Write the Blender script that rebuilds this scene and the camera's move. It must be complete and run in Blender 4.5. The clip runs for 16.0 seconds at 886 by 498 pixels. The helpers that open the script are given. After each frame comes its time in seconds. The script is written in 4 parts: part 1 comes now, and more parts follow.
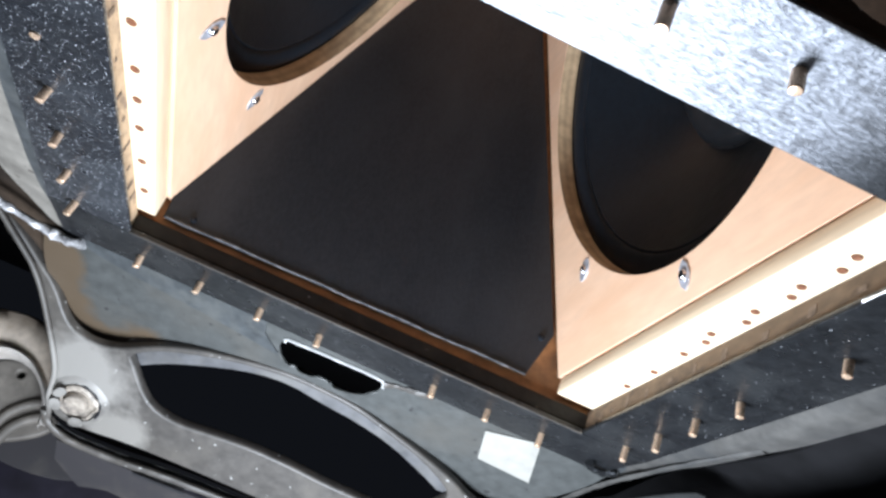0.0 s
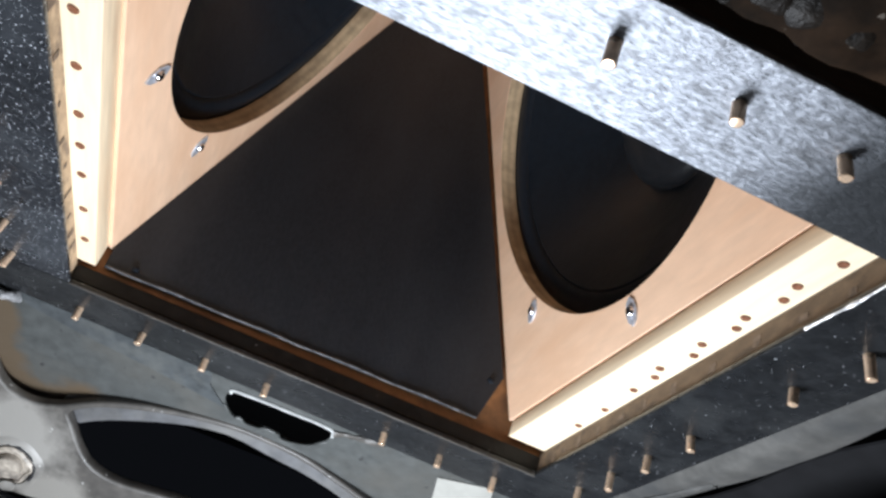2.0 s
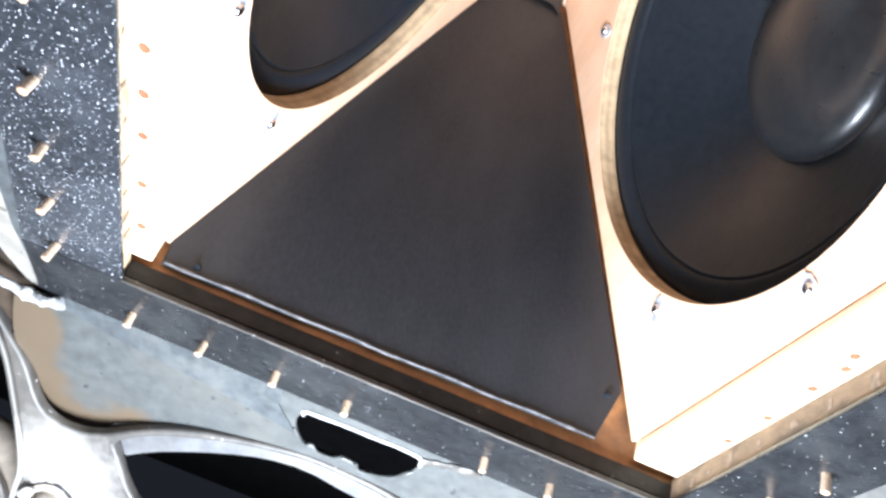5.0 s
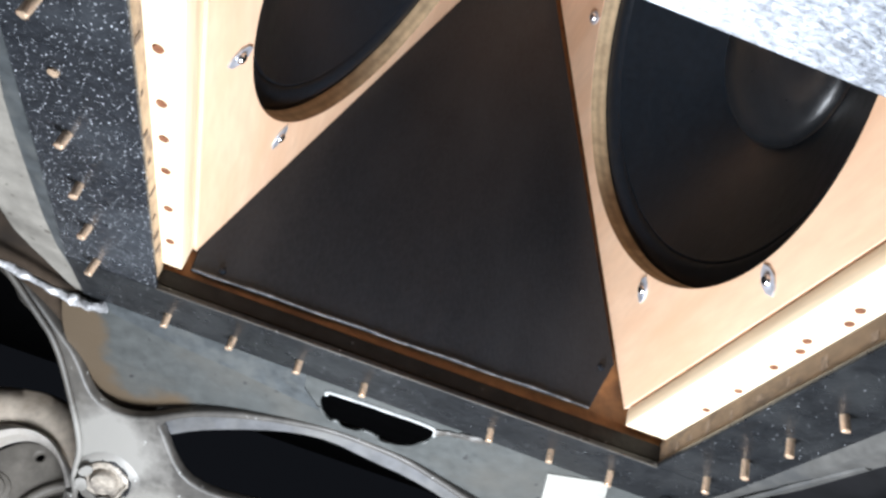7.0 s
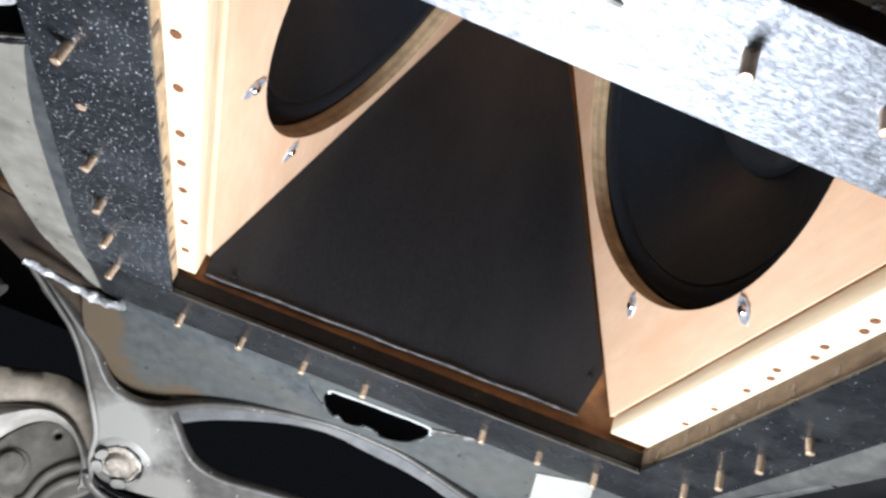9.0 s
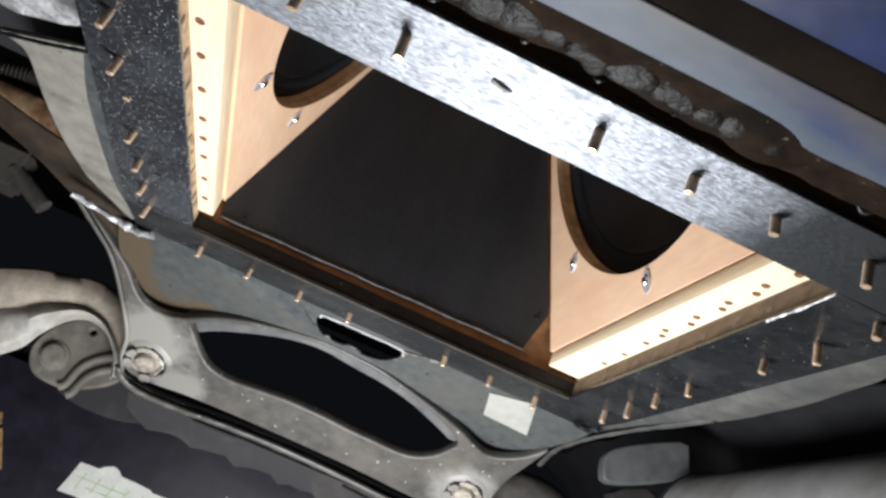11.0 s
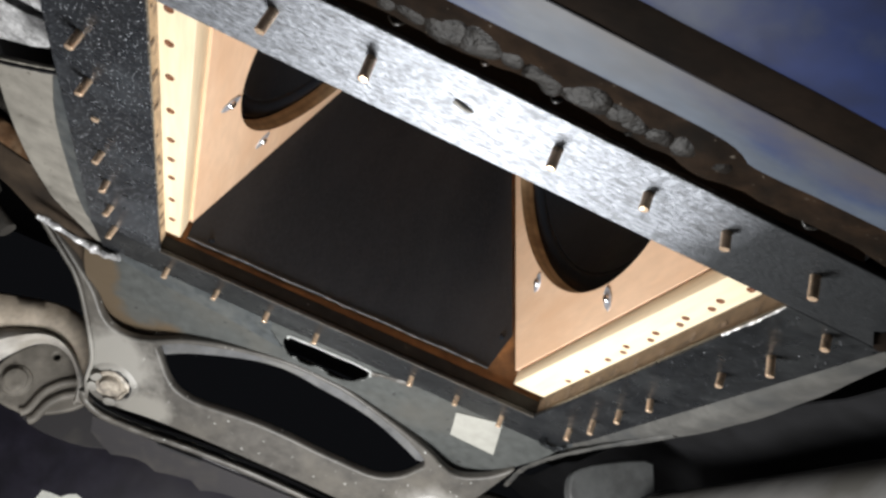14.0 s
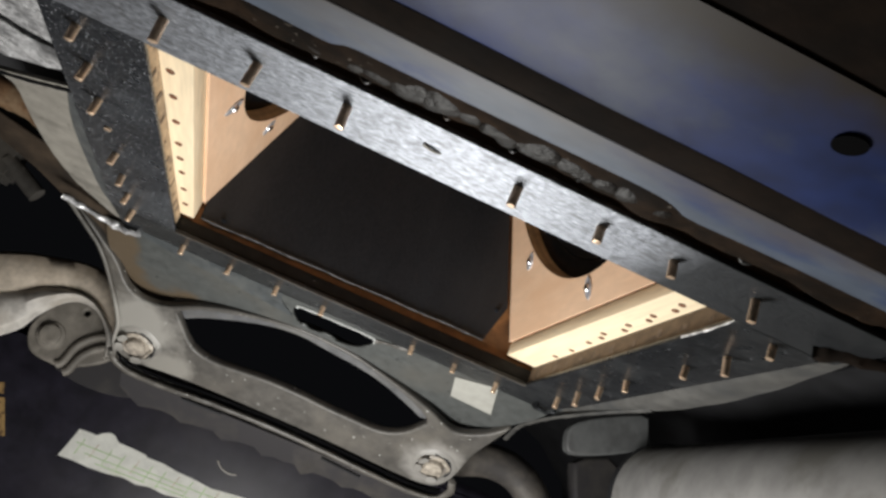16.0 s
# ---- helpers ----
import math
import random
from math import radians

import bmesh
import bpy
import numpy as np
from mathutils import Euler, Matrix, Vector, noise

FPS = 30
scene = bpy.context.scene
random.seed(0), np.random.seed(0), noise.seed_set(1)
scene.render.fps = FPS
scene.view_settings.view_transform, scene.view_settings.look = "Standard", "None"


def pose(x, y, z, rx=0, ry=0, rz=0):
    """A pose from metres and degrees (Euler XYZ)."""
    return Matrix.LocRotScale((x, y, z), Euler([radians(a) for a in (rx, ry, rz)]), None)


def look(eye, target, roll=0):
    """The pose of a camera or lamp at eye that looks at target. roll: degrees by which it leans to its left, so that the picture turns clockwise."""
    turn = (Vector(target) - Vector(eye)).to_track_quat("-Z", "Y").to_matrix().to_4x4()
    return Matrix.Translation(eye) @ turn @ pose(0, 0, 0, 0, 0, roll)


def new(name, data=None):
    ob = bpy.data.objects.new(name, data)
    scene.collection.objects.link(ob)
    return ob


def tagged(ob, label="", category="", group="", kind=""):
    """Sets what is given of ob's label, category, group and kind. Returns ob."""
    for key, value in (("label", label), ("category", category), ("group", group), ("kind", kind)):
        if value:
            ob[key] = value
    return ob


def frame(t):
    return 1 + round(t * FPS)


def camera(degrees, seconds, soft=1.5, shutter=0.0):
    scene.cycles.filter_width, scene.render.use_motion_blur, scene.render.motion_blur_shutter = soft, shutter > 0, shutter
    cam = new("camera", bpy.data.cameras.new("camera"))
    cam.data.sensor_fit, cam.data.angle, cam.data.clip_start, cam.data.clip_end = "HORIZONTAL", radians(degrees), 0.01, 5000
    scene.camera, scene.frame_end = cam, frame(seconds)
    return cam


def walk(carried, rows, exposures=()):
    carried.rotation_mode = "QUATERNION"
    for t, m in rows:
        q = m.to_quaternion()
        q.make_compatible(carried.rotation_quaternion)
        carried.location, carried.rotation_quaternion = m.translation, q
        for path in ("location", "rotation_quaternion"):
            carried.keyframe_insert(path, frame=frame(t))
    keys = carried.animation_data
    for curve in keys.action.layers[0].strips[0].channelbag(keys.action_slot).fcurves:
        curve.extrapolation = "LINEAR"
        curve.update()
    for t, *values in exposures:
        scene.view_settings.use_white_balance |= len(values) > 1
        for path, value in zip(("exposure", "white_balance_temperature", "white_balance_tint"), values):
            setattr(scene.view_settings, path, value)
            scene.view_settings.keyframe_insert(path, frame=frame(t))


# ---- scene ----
cam = camera(55.9, 16.0, soft=2.8)
PATH = [
    (0, (-0.039, -0.637, 0.212), (0.164, 1.117, 1.151), 21.7),
    (0.5, (-0.047, -0.632, 0.201), (0.137, 1.074, 1.23), 25.0),
    (1, (-0.045, -0.635, 0.202), (0.173, 0.988, 1.35), 22.3),
    (1.5, (-0.043, -0.632, 0.204), (0.254, 1.011, 1.305), 19.1),
    (2, (-0.042, -0.633, 0.203), (0.238, 1.023, 1.288), 19.0),
    (2.5, (-0.042, -0.633, 0.203), (0.225, 1.022, 1.295), 19.3),
    (3, (-0.041, -0.622, 0.207), (0.226, 1.011, 1.331), 18.8),
    (3.5, (-0.054, -0.519, 0.211), (0.174, 1.017, 1.471), 20.2),
    (4, (-0.056, -0.496, 0.203), (0.137, 1.028, 1.483), 20.9),
    (4.5, (-0.058, -0.503, 0.202), (0.117, 1.068, 1.427), 20.8),
    (4.7, (-0.06, -0.504, 0.201), (0.113, 1.082, 1.407), 20.4),
    (6.8, (-0.071, -0.582, 0.208), (0.106, 1.108, 1.264), 17.2),
    (7, (-0.064, -0.582, 0.209), (0.099, 1.115, 1.253), 17.5),
    (7.5, (-0.065, -0.583, 0.206), (0.1, 1.12, 1.241), 17.5),
    (8, (-0.065, -0.583, 0.205), (0.1, 1.123, 1.237), 17.7),
    (8.5, (-0.063, -0.583, 0.207), (0.091, 1.129, 1.229), 18.0),
    (8.7, (-0.069, -0.596, 0.22), (0.088, 1.126, 1.225), 18.5),
    (10.8, (-0.062, -0.774, 0.215), (0.092, 1.042, 1.039), 23.0),
    (11, (-0.061, -0.774, 0.211), (0.147, 1.057, 0.989), 22.3),
    (11.5, (-0.06, -0.777, 0.205), (0.204, 1.061, 0.947), 21.1),
    (12, (-0.059, -0.781, 0.2), (0.175, 1.043, 0.986), 20.9),
    (12.5, (-0.059, -0.781, 0.201), (0.172, 1.027, 1.025), 20.8),
    (13, (-0.06, -0.783, 0.2), (0.168, 1.01, 1.057), 21.0),
    (13.5, (-0.059, -0.782, 0.201), (0.173, 1.005, 1.067), 20.9),
    (14, (-0.058, -0.784, 0.202), (0.192, 1.006, 1.059), 21.5),
    (14.5, (-0.055, -0.789, 0.201), (0.208, 0.998, 1.06), 22.4),
    (15, (-0.055, -0.805, 0.225), (0.201, 0.992, 1.065), 23.4),
    (15.5, (-0.064, -0.85, 0.239), (0.169, 0.984, 1.0), 25.0),
    (16, (-0.058, -0.854, 0.245), (0.203, 1.011, 0.918), 21.9),
]
EXPOSURES = [(0.0, 0.3, 5900, 10), (0.5, -0.35, 6200, 10), (1.0, -1.25, 6400, 10), (1.5, -0.4, 6200, 10), (2.0, -0.15, 6100, 10), (2.5, 0.5, 5850, 10), (3.0, 0.95, 5850, 10), (3.5, 1.45, 5950, 10), (4.5, 1.75, 5800, 10),
             (7.0, 0.4, 6150, 10), (8.5, 0.4, 6150, 10), (10.8, -0.6, 6500, 10), (11.2, 0.45, 6550, 10), (11.8, 0.6, 6550, 10), (12.5, 0.4, 6600, 10), (13.5, -0.1, 6800, 10), (14.5, -0.25, 6850, 10), (15.0, -0.25, 6900, 10), (15.5, -0.68, 6900, 10), (16.0, -0.62, 7000, 10)]
walk(cam, [(t, look(eye, target, roll)) for t, eye, target, roll in PATH], EXPOSURES)

# ---- light ----
world = bpy.data.worlds.new("garage_air")
world.use_nodes = True
world.node_tree.nodes["Background"].inputs[0].default_value = (0.55, 0.6, 0.75, 1)
world.node_tree.nodes["Background"].inputs[1].default_value = 0.008
scene.world = world
lamp = bpy.data.lights.new("work_lamp", "POINT")
lamp.shadow_soft_size = 0.13
lamp.energy, lamp.color = 27.0, (0.94, 0.97, 1.0)
new("work_lamp", lamp).matrix_world = pose(0.05, -0.09, 0.0)


# ---- materials ----
def material(name, base, rough=0.6, metal=0.0, scale=60.0, vary=0.25, bump=0.15, second=None, patch=6.0, edge=(0.5, 0.62),
             specks=None, speck_scale=260.0, speck_at=0.72, stretch=(1, 1, 1), island=0.0, coat=0.0, fine=3.0, spots=(), gloss=0.5, band=None):
    """Base colour varied by a fine grain and by large stains of a second colour, with specks and a fine relief."""
    m = bpy.data.materials.new(name)
    m.use_nodes = True
    nodes, links = m.node_tree.nodes, m.node_tree.links
    shader = nodes["Principled BSDF"]
    shader.inputs["Roughness"].default_value, shader.inputs["Metallic"].default_value = rough, metal
    shader.inputs["Coat Weight"].default_value, shader.inputs["Specular IOR Level"].default_value = coat, gloss
    where = nodes.new("ShaderNodeTexCoord")
    mapping = nodes.new("ShaderNodeMapping")
    mapping.inputs["Scale"].default_value = stretch
    links.new(where.outputs["Object"], mapping.inputs[0])

    def cloud(size, detail):
        n = nodes.new("ShaderNodeTexNoise")
        n.inputs["Scale"].default_value, n.inputs["Detail"].default_value = size, detail
        n.inputs["Roughness"].default_value = 0.6
        links.new(mapping.outputs[0], n.inputs["Vector"])
        return n.outputs["Fac"]

    def ramp(fac, low, high):
        r = nodes.new("ShaderNodeMapRange")
        r.inputs["From Min"].default_value, r.inputs["From Max"].default_value = low, high
        links.new(fac, r.inputs["Value"])
        return r.outputs["Result"]

    def mix(fac, a, b, kind="MIX"):
        n = nodes.new("ShaderNodeMix")
        n.data_type, n.blend_type = "RGBA", kind
        for socket, value in ((n.inputs[0], fac), (n.inputs[6], a), (n.inputs[7], b)):
            if isinstance(value, bpy.types.NodeSocket):
                links.new(value, socket)
            else:
                socket.default_value = value if isinstance(value, float) else (*value, 1)
        return n.outputs[2]

    grain = cloud(scale, fine)
    low, high = [tuple(max(0.0, c * f) for c in base) for f in (1 - vary, 1 + vary)]
    colour = mix(ramp(grain, 0.3, 0.7), low, high)
    if second:
        colour = mix(ramp(cloud(patch, 5.0), *edge), colour, second)
    if specks:
        colour = mix(ramp(cloud(speck_scale, 1.0), speck_at, speck_at + 0.05), colour, specks)
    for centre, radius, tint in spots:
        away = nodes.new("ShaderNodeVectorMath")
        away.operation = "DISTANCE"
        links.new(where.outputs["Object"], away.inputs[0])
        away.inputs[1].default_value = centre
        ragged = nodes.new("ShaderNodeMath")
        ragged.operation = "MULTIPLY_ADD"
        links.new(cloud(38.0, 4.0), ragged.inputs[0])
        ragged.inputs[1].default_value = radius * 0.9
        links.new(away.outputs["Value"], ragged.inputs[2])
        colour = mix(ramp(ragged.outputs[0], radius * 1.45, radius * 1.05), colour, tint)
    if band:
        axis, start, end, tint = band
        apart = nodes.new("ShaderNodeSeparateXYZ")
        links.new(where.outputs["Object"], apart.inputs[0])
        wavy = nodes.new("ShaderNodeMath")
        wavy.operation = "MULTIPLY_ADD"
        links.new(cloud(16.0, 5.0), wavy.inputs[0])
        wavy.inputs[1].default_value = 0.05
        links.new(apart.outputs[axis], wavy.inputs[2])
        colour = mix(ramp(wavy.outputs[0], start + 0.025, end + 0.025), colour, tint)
    links.new(colour, shader.inputs["Base Color"])
    uneven = nodes.new("ShaderNodeMapRange")
    uneven.inputs["To Min"].default_value, uneven.inputs["To Max"].default_value = max(0.05, rough - 0.12), min(1.0, rough + 0.12)
    links.new(cloud(scale * 0.4, 4.0), uneven.inputs["Value"])
    links.new(uneven.outputs["Result"], shader.inputs["Roughness"])
    if bump:
        relief = nodes.new("ShaderNodeBump")
        relief.inputs["Strength"].default_value, relief.inputs["Distance"].default_value = bump, 0.002
        links.new(grain, relief.inputs["Height"])
        links.new(relief.outputs[0], shader.inputs["Normal"])
    return m


def plywood_edge(name, axis_scale):
    """Plywood seen on its edge: thin light and dark plies, with stains."""
    m = material(name, (0.52, 0.39, 0.24), 0.7, scale=90, vary=0.22, second=(0.24, 0.16, 0.09), patch=16, edge=(0.52, 0.75))
    nodes, links = m.node_tree.nodes, m.node_tree.links
    wave = nodes.new("ShaderNodeTexWave")
    wave.bands_direction = "Z"
    wave.inputs["Scale"].default_value, wave.inputs["Distortion"].default_value = axis_scale, 0.4
    links.new(nodes["Texture Coordinate"].outputs["Object"], wave.inputs["Vector"])
    shader = nodes["Principled BSDF"]
    old = shader.inputs["Base Color"].links[0].from_socket
    blend = nodes.new("ShaderNodeMix")
    blend.data_type, blend.blend_type = "RGBA", "MULTIPLY"
    blend.inputs[0].default_value = 0.22
    links.new(old, blend.inputs[6])
    links.new(wave.outputs["Color"], blend.inputs[7])
    links.new(blend.outputs[2], shader.inputs["Base Color"])
    return m


PLY = material("plywood_face", (0.74, 0.51, 0.35), 0.6, scale=34, vary=0.07, bump=0.05, second=(0.68, 0.43, 0.27), patch=7, edge=(0.42, 0.75), stretch=(1, 1, 5))
PINE = material("pine_batten", (0.85, 0.70, 0.49), 0.6, scale=40, vary=0.10, bump=0.06, second=(0.78, 0.57, 0.36), patch=9, edge=(0.5, 0.75), stretch=(6, 0.5, 6))
PLY_EDGE = plywood_edge("plywood_edge", 42.0)
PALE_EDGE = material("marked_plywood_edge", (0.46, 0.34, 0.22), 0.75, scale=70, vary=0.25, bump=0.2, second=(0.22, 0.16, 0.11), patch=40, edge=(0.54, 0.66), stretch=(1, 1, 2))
# Right edge: much darker base than the left, plus random stains.
FRAME_EDGE = material("dark_plywood_edge", (0.115, 0.078, 0.048), 0.75, scale=70, vary=0.3, bump=0.2, second=(0.055, 0.038, 0.026), patch=26, edge=(0.52, 0.64), stretch=(1, 1, 2))
GLUE = material("dried_wood_glue", (0.52, 0.29, 0.14), 0.55, scale=90, vary=0.3, bump=0.2)
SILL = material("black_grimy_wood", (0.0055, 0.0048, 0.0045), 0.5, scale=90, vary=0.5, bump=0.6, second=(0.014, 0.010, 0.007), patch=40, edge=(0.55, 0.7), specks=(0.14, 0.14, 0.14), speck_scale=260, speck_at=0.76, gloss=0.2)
BROWN = material("brown_stained_wood", (0.28, 0.135, 0.052), 0.7, scale=60, vary=0.3, second=(0.08, 0.04, 0.02), patch=14, edge=(0.52, 0.72))
FELT = material("black_panel_cloth", (0.0145, 0.0187, 0.0255), 0.52, scale=420, vary=0.25, bump=0.2, second=(0.027, 0.032, 0.040), patch=11, edge=(0.46, 0.72), gloss=0.3, stretch=(1, 1, 0.45))
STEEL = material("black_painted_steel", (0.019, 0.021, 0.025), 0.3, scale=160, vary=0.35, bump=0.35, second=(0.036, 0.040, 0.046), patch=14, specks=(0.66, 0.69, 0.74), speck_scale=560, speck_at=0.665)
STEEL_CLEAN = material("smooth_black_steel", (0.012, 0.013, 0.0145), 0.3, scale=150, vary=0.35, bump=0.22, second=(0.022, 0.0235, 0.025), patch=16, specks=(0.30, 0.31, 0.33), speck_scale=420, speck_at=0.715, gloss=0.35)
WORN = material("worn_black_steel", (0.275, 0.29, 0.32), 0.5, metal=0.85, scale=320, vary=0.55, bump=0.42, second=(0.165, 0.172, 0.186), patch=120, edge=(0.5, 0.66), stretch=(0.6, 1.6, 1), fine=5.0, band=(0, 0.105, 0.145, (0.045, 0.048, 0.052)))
DIRTY = material("dirty_pale_sheet", (0.24, 0.225, 0.198), 0.5, scale=50, vary=0.2, bump=0.15, second=(0.145, 0.135, 0.118), patch=22, edge=(0.5, 0.7), specks=(0.10, 0.09, 0.075), speck_scale=140, speck_at=0.7)
SPATTER = material("silver_weld_spatter", (0.66, 0.66, 0.67), 0.3, metal=0.4, scale=150, vary=0.5, bump=1.0, second=(0.16, 0.16, 0.165), patch=30, edge=(0.5, 0.66))
GRIME = material("brown_road_grime", (0.045, 0.032, 0.022), 0.7, scale=45, vary=0.35, bump=0.3, second=(0.016, 0.013, 0.011), patch=12, edge=(0.42, 0.66), gloss=0.2)
# Dust on shield and hanger block; also paints the reflection below the lip.
DUST_REFLECTION = material("grey_dust_and_reflection", (0.046, 0.041, 0.036), 0.8, scale=40, vary=0.35, bump=0.2, second=(0.022, 0.020, 0.022), patch=14, edge=(0.34, 0.56))
TAR = material("black_undercoat", (0.012, 0.011, 0.01), 0.42, scale=70, vary=0.5, bump=0.9, second=(0.04, 0.028, 0.02), patch=20, specks=(0.22, 0.22, 0.22), speck_scale=240, speck_at=0.74)
TAR_RUN = material("glossy_undercoat_run", (0.007, 0.005, 0.0035), 0.5, scale=150, vary=0.6, bump=0.7, second=(0.014, 0.0115, 0.0095), patch=60, edge=(0.50, 0.68), gloss=0.16)
TAR_BROWN = material("brown_wax_undercoat", (0.020, 0.0115, 0.0065), 0.8, scale=60, vary=0.5, bump=0.5, second=(0.007, 0.005, 0.0035), patch=22, edge=(0.40, 0.6), specks=(0.10, 0.085, 0.07), speck_scale=240, speck_at=0.72, gloss=0.05)
RUST = material("dirty_rusty_metal", (0.0085, 0.005, 0.003), 0.9, scale=50, vary=0.5, bump=0.5, second=(0.005, 0.0035, 0.0025), patch=16, edge=(0.5, 0.75), gloss=0.08)
ZINC = material("zinc_screw", (0.82, 0.60, 0.42), 0.28, metal=0.55, scale=300, vary=0.2, bump=0.1)
NUT = material("steel_tee_nut", (0.62, 0.65, 0.72), 0.35, metal=0.55, scale=200, vary=0.3, bump=0.2)
CHROME = material("bright_bolt", (0.8, 0.82, 0.88), 0.16, metal=1.0, scale=200, vary=0.1, bump=0.05)
GREY = material("grey_body_paint", (0.070, 0.074, 0.072), 0.4, scale=80, vary=0.2, bump=0.14, second=(0.093, 0.089, 0.079), patch=7, edge=(0.5, 0.75), specks=(0.04, 0.04, 0.04), speck_scale=90, speck_at=0.7, spots=tuple(((x, y, z), 0.032, (0.098, 0.073, 0.048)) for x, y, z in ((-0.27, 0.10, 0.445), (-0.265, 0.125, 0.437), (-0.258, 0.155, 0.427), (-0.250, 0.185, 0.417), (-0.232, 0.203, 0.411), (-0.205, 0.197, 0.413), (-0.180, 0.178, 0.419))))
# Near-black that paints the shade in the lip recess and drain hole.
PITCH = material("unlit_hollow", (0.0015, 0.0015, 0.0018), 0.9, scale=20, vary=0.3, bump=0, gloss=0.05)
GREY_DARK = material("smoky_grey_paint", (0.060, 0.066, 0.069), 0.36, scale=90, vary=0.3, bump=0.14, second=(0.10, 0.104, 0.10), patch=26, edge=(0.5, 0.7))
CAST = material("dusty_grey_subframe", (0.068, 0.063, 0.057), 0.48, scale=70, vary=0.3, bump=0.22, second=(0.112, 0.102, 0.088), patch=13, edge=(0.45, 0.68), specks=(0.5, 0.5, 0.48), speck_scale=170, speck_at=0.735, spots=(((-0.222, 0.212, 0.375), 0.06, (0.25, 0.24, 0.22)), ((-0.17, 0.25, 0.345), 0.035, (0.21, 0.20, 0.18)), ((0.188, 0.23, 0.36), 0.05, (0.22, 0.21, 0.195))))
RAIL = material("dull_dirty_grey_paint", (0.074, 0.072, 0.067), 0.5, scale=70, vary=0.3, bump=0.18, second=(0.045, 0.046, 0.046), patch=20, edge=(0.46, 0.68))
SLOT_LIP = material("rubbed_pale_edge", (0.42, 0.43, 0.42), 0.4, scale=90, vary=0.3, bump=0.2)
PIPE = material("dusty_brown_pipe", (0.085, 0.075, 0.065), 0.6, scale=50, vary=0.3, bump=0.2, second=(0.04, 0.036, 0.034), patch=14)
HANGER = material("flat_grey_sheet", (0.14, 0.145, 0.145), 0.55, scale=50, vary=0.2, bump=0.1, second=(0.10, 0.10, 0.10), patch=14)
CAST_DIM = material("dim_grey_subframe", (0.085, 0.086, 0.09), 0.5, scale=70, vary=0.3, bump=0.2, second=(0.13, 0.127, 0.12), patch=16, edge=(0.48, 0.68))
BOLT = material("dirty_bolt_steel", (0.34, 0.30, 0.25), 0.5, scale=150, vary=0.4, bump=0.5, second=(0.16, 0.14, 0.12), patch=60, edge=(0.48, 0.62))
ARM_PALE = material("pale_dusty_metal", (0.60, 0.57, 0.53), 0.55, scale=60, vary=0.25, bump=0.25, second=(0.42, 0.38, 0.33), patch=14, edge=(0.5, 0.7))
MOUNT = material("grey_dusty_mount", (0.18, 0.163, 0.14), 0.6, scale=60, vary=0.3, bump=0.3, second=(0.11, 0.099, 0.085), patch=14, edge=(0.46, 0.66))
DUSTY = material("dusty_arm_metal", (0.56, 0.48, 0.39), 0.65, scale=60, vary=0.25, bump=0.3, second=(0.36, 0.285, 0.21), patch=12, edge=(0.5, 0.68))
BLUE = material("blue_body_paint", (0.005, 0.015, 0.072), 0.5, scale=18, vary=0.6, bump=0.02, second=(0.034, 0.045, 0.080), patch=15, edge=(0.46, 0.64), gloss=0.2, band=(1, -0.598, -0.626, (0.022, 0.015, 0.010)))
BLUE_DUST = material("dusty_blue_lip", (0.084, 0.104, 0.140), 0.5, scale=24, vary=0.2, bump=0.04, second=(0.026, 0.046, 0.125), patch=9, edge=(0.50, 0.66), gloss=0.25, stretch=(1, 2, 1), band=(1, -0.508, -0.540, (0.10, 0.085, 0.072)))
RUBBER = material("black_rubber", (0.0105, 0.014, 0.0195), 0.45, scale=200, vary=0.2, bump=0.1, gloss=0.18)
CONE = material("black_speaker_cone", (0.008, 0.0115, 0.0165), 0.36, scale=180, vary=0.25, bump=0.12, gloss=0.4)
DOME = material("speaker_dust_cap", (0.013, 0.014, 0.016), 0.32, scale=180, vary=0.2, bump=0.08)
PLASTIC = material("black_tank_plastic", (0.020, 0.018, 0.028), 0.34, scale=26, vary=0.4, bump=0.1, second=(0.034, 0.030, 0.040), patch=5, edge=(0.5, 0.8))
PAPER = material("torn_label_paper", (0.86, 0.86, 0.80), 0.8, scale=50, vary=0.1, bump=0.1, second=(0.78, 0.80, 0.68), patch=20, edge=(0.5, 0.7))
SCRAP = material("tan_sticker_paper", (0.42, 0.26, 0.10), 0.7, scale=90, vary=0.3, bump=0.1, second=(0.16, 0.09, 0.04), patch=60)
BROWN_INK = material("brown_print", (0.60, 0.48, 0.36), 0.8, scale=90, vary=0.2, bump=0)
GREEN_INK = material("green_print", (0.42, 0.62, 0.26), 0.8, scale=90, vary=0.2, bump=0)
TAPE = material("pale_tape", (0.33, 0.325, 0.295), 0.65, scale=60, vary=0.1, bump=0.08)
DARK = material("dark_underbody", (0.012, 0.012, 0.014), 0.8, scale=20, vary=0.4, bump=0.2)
CONCRETE = material("concrete_floor", (0.22, 0.21, 0.2), 0.8, scale=30, vary=0.15, bump=0.2, second=(0.12, 0.12, 0.12), patch=3)
ALU = material("dull_muffler_steel", (0.36, 0.35, 0.34), 0.5, metal=0.35, scale=24, vary=0.15, bump=0.05, second=(0.25, 0.24, 0.22), patch=7)
HOLE = material("burnt_screw_hole", (0.16, 0.06, 0.025), 0.8, scale=300, vary=0.4)
PENCIL = material("dark_stamp_ink", (0.15, 0.11, 0.08), 0.8, scale=200, vary=0.5)


# ---- building helpers ----
def thing(name, label, category, group="", kind="", at=(0, 0, 0)):
    ob = new(name)
    ob.location = at
    ob.empty_display_size = 0.02
    return tagged(ob, label, category, group, kind)


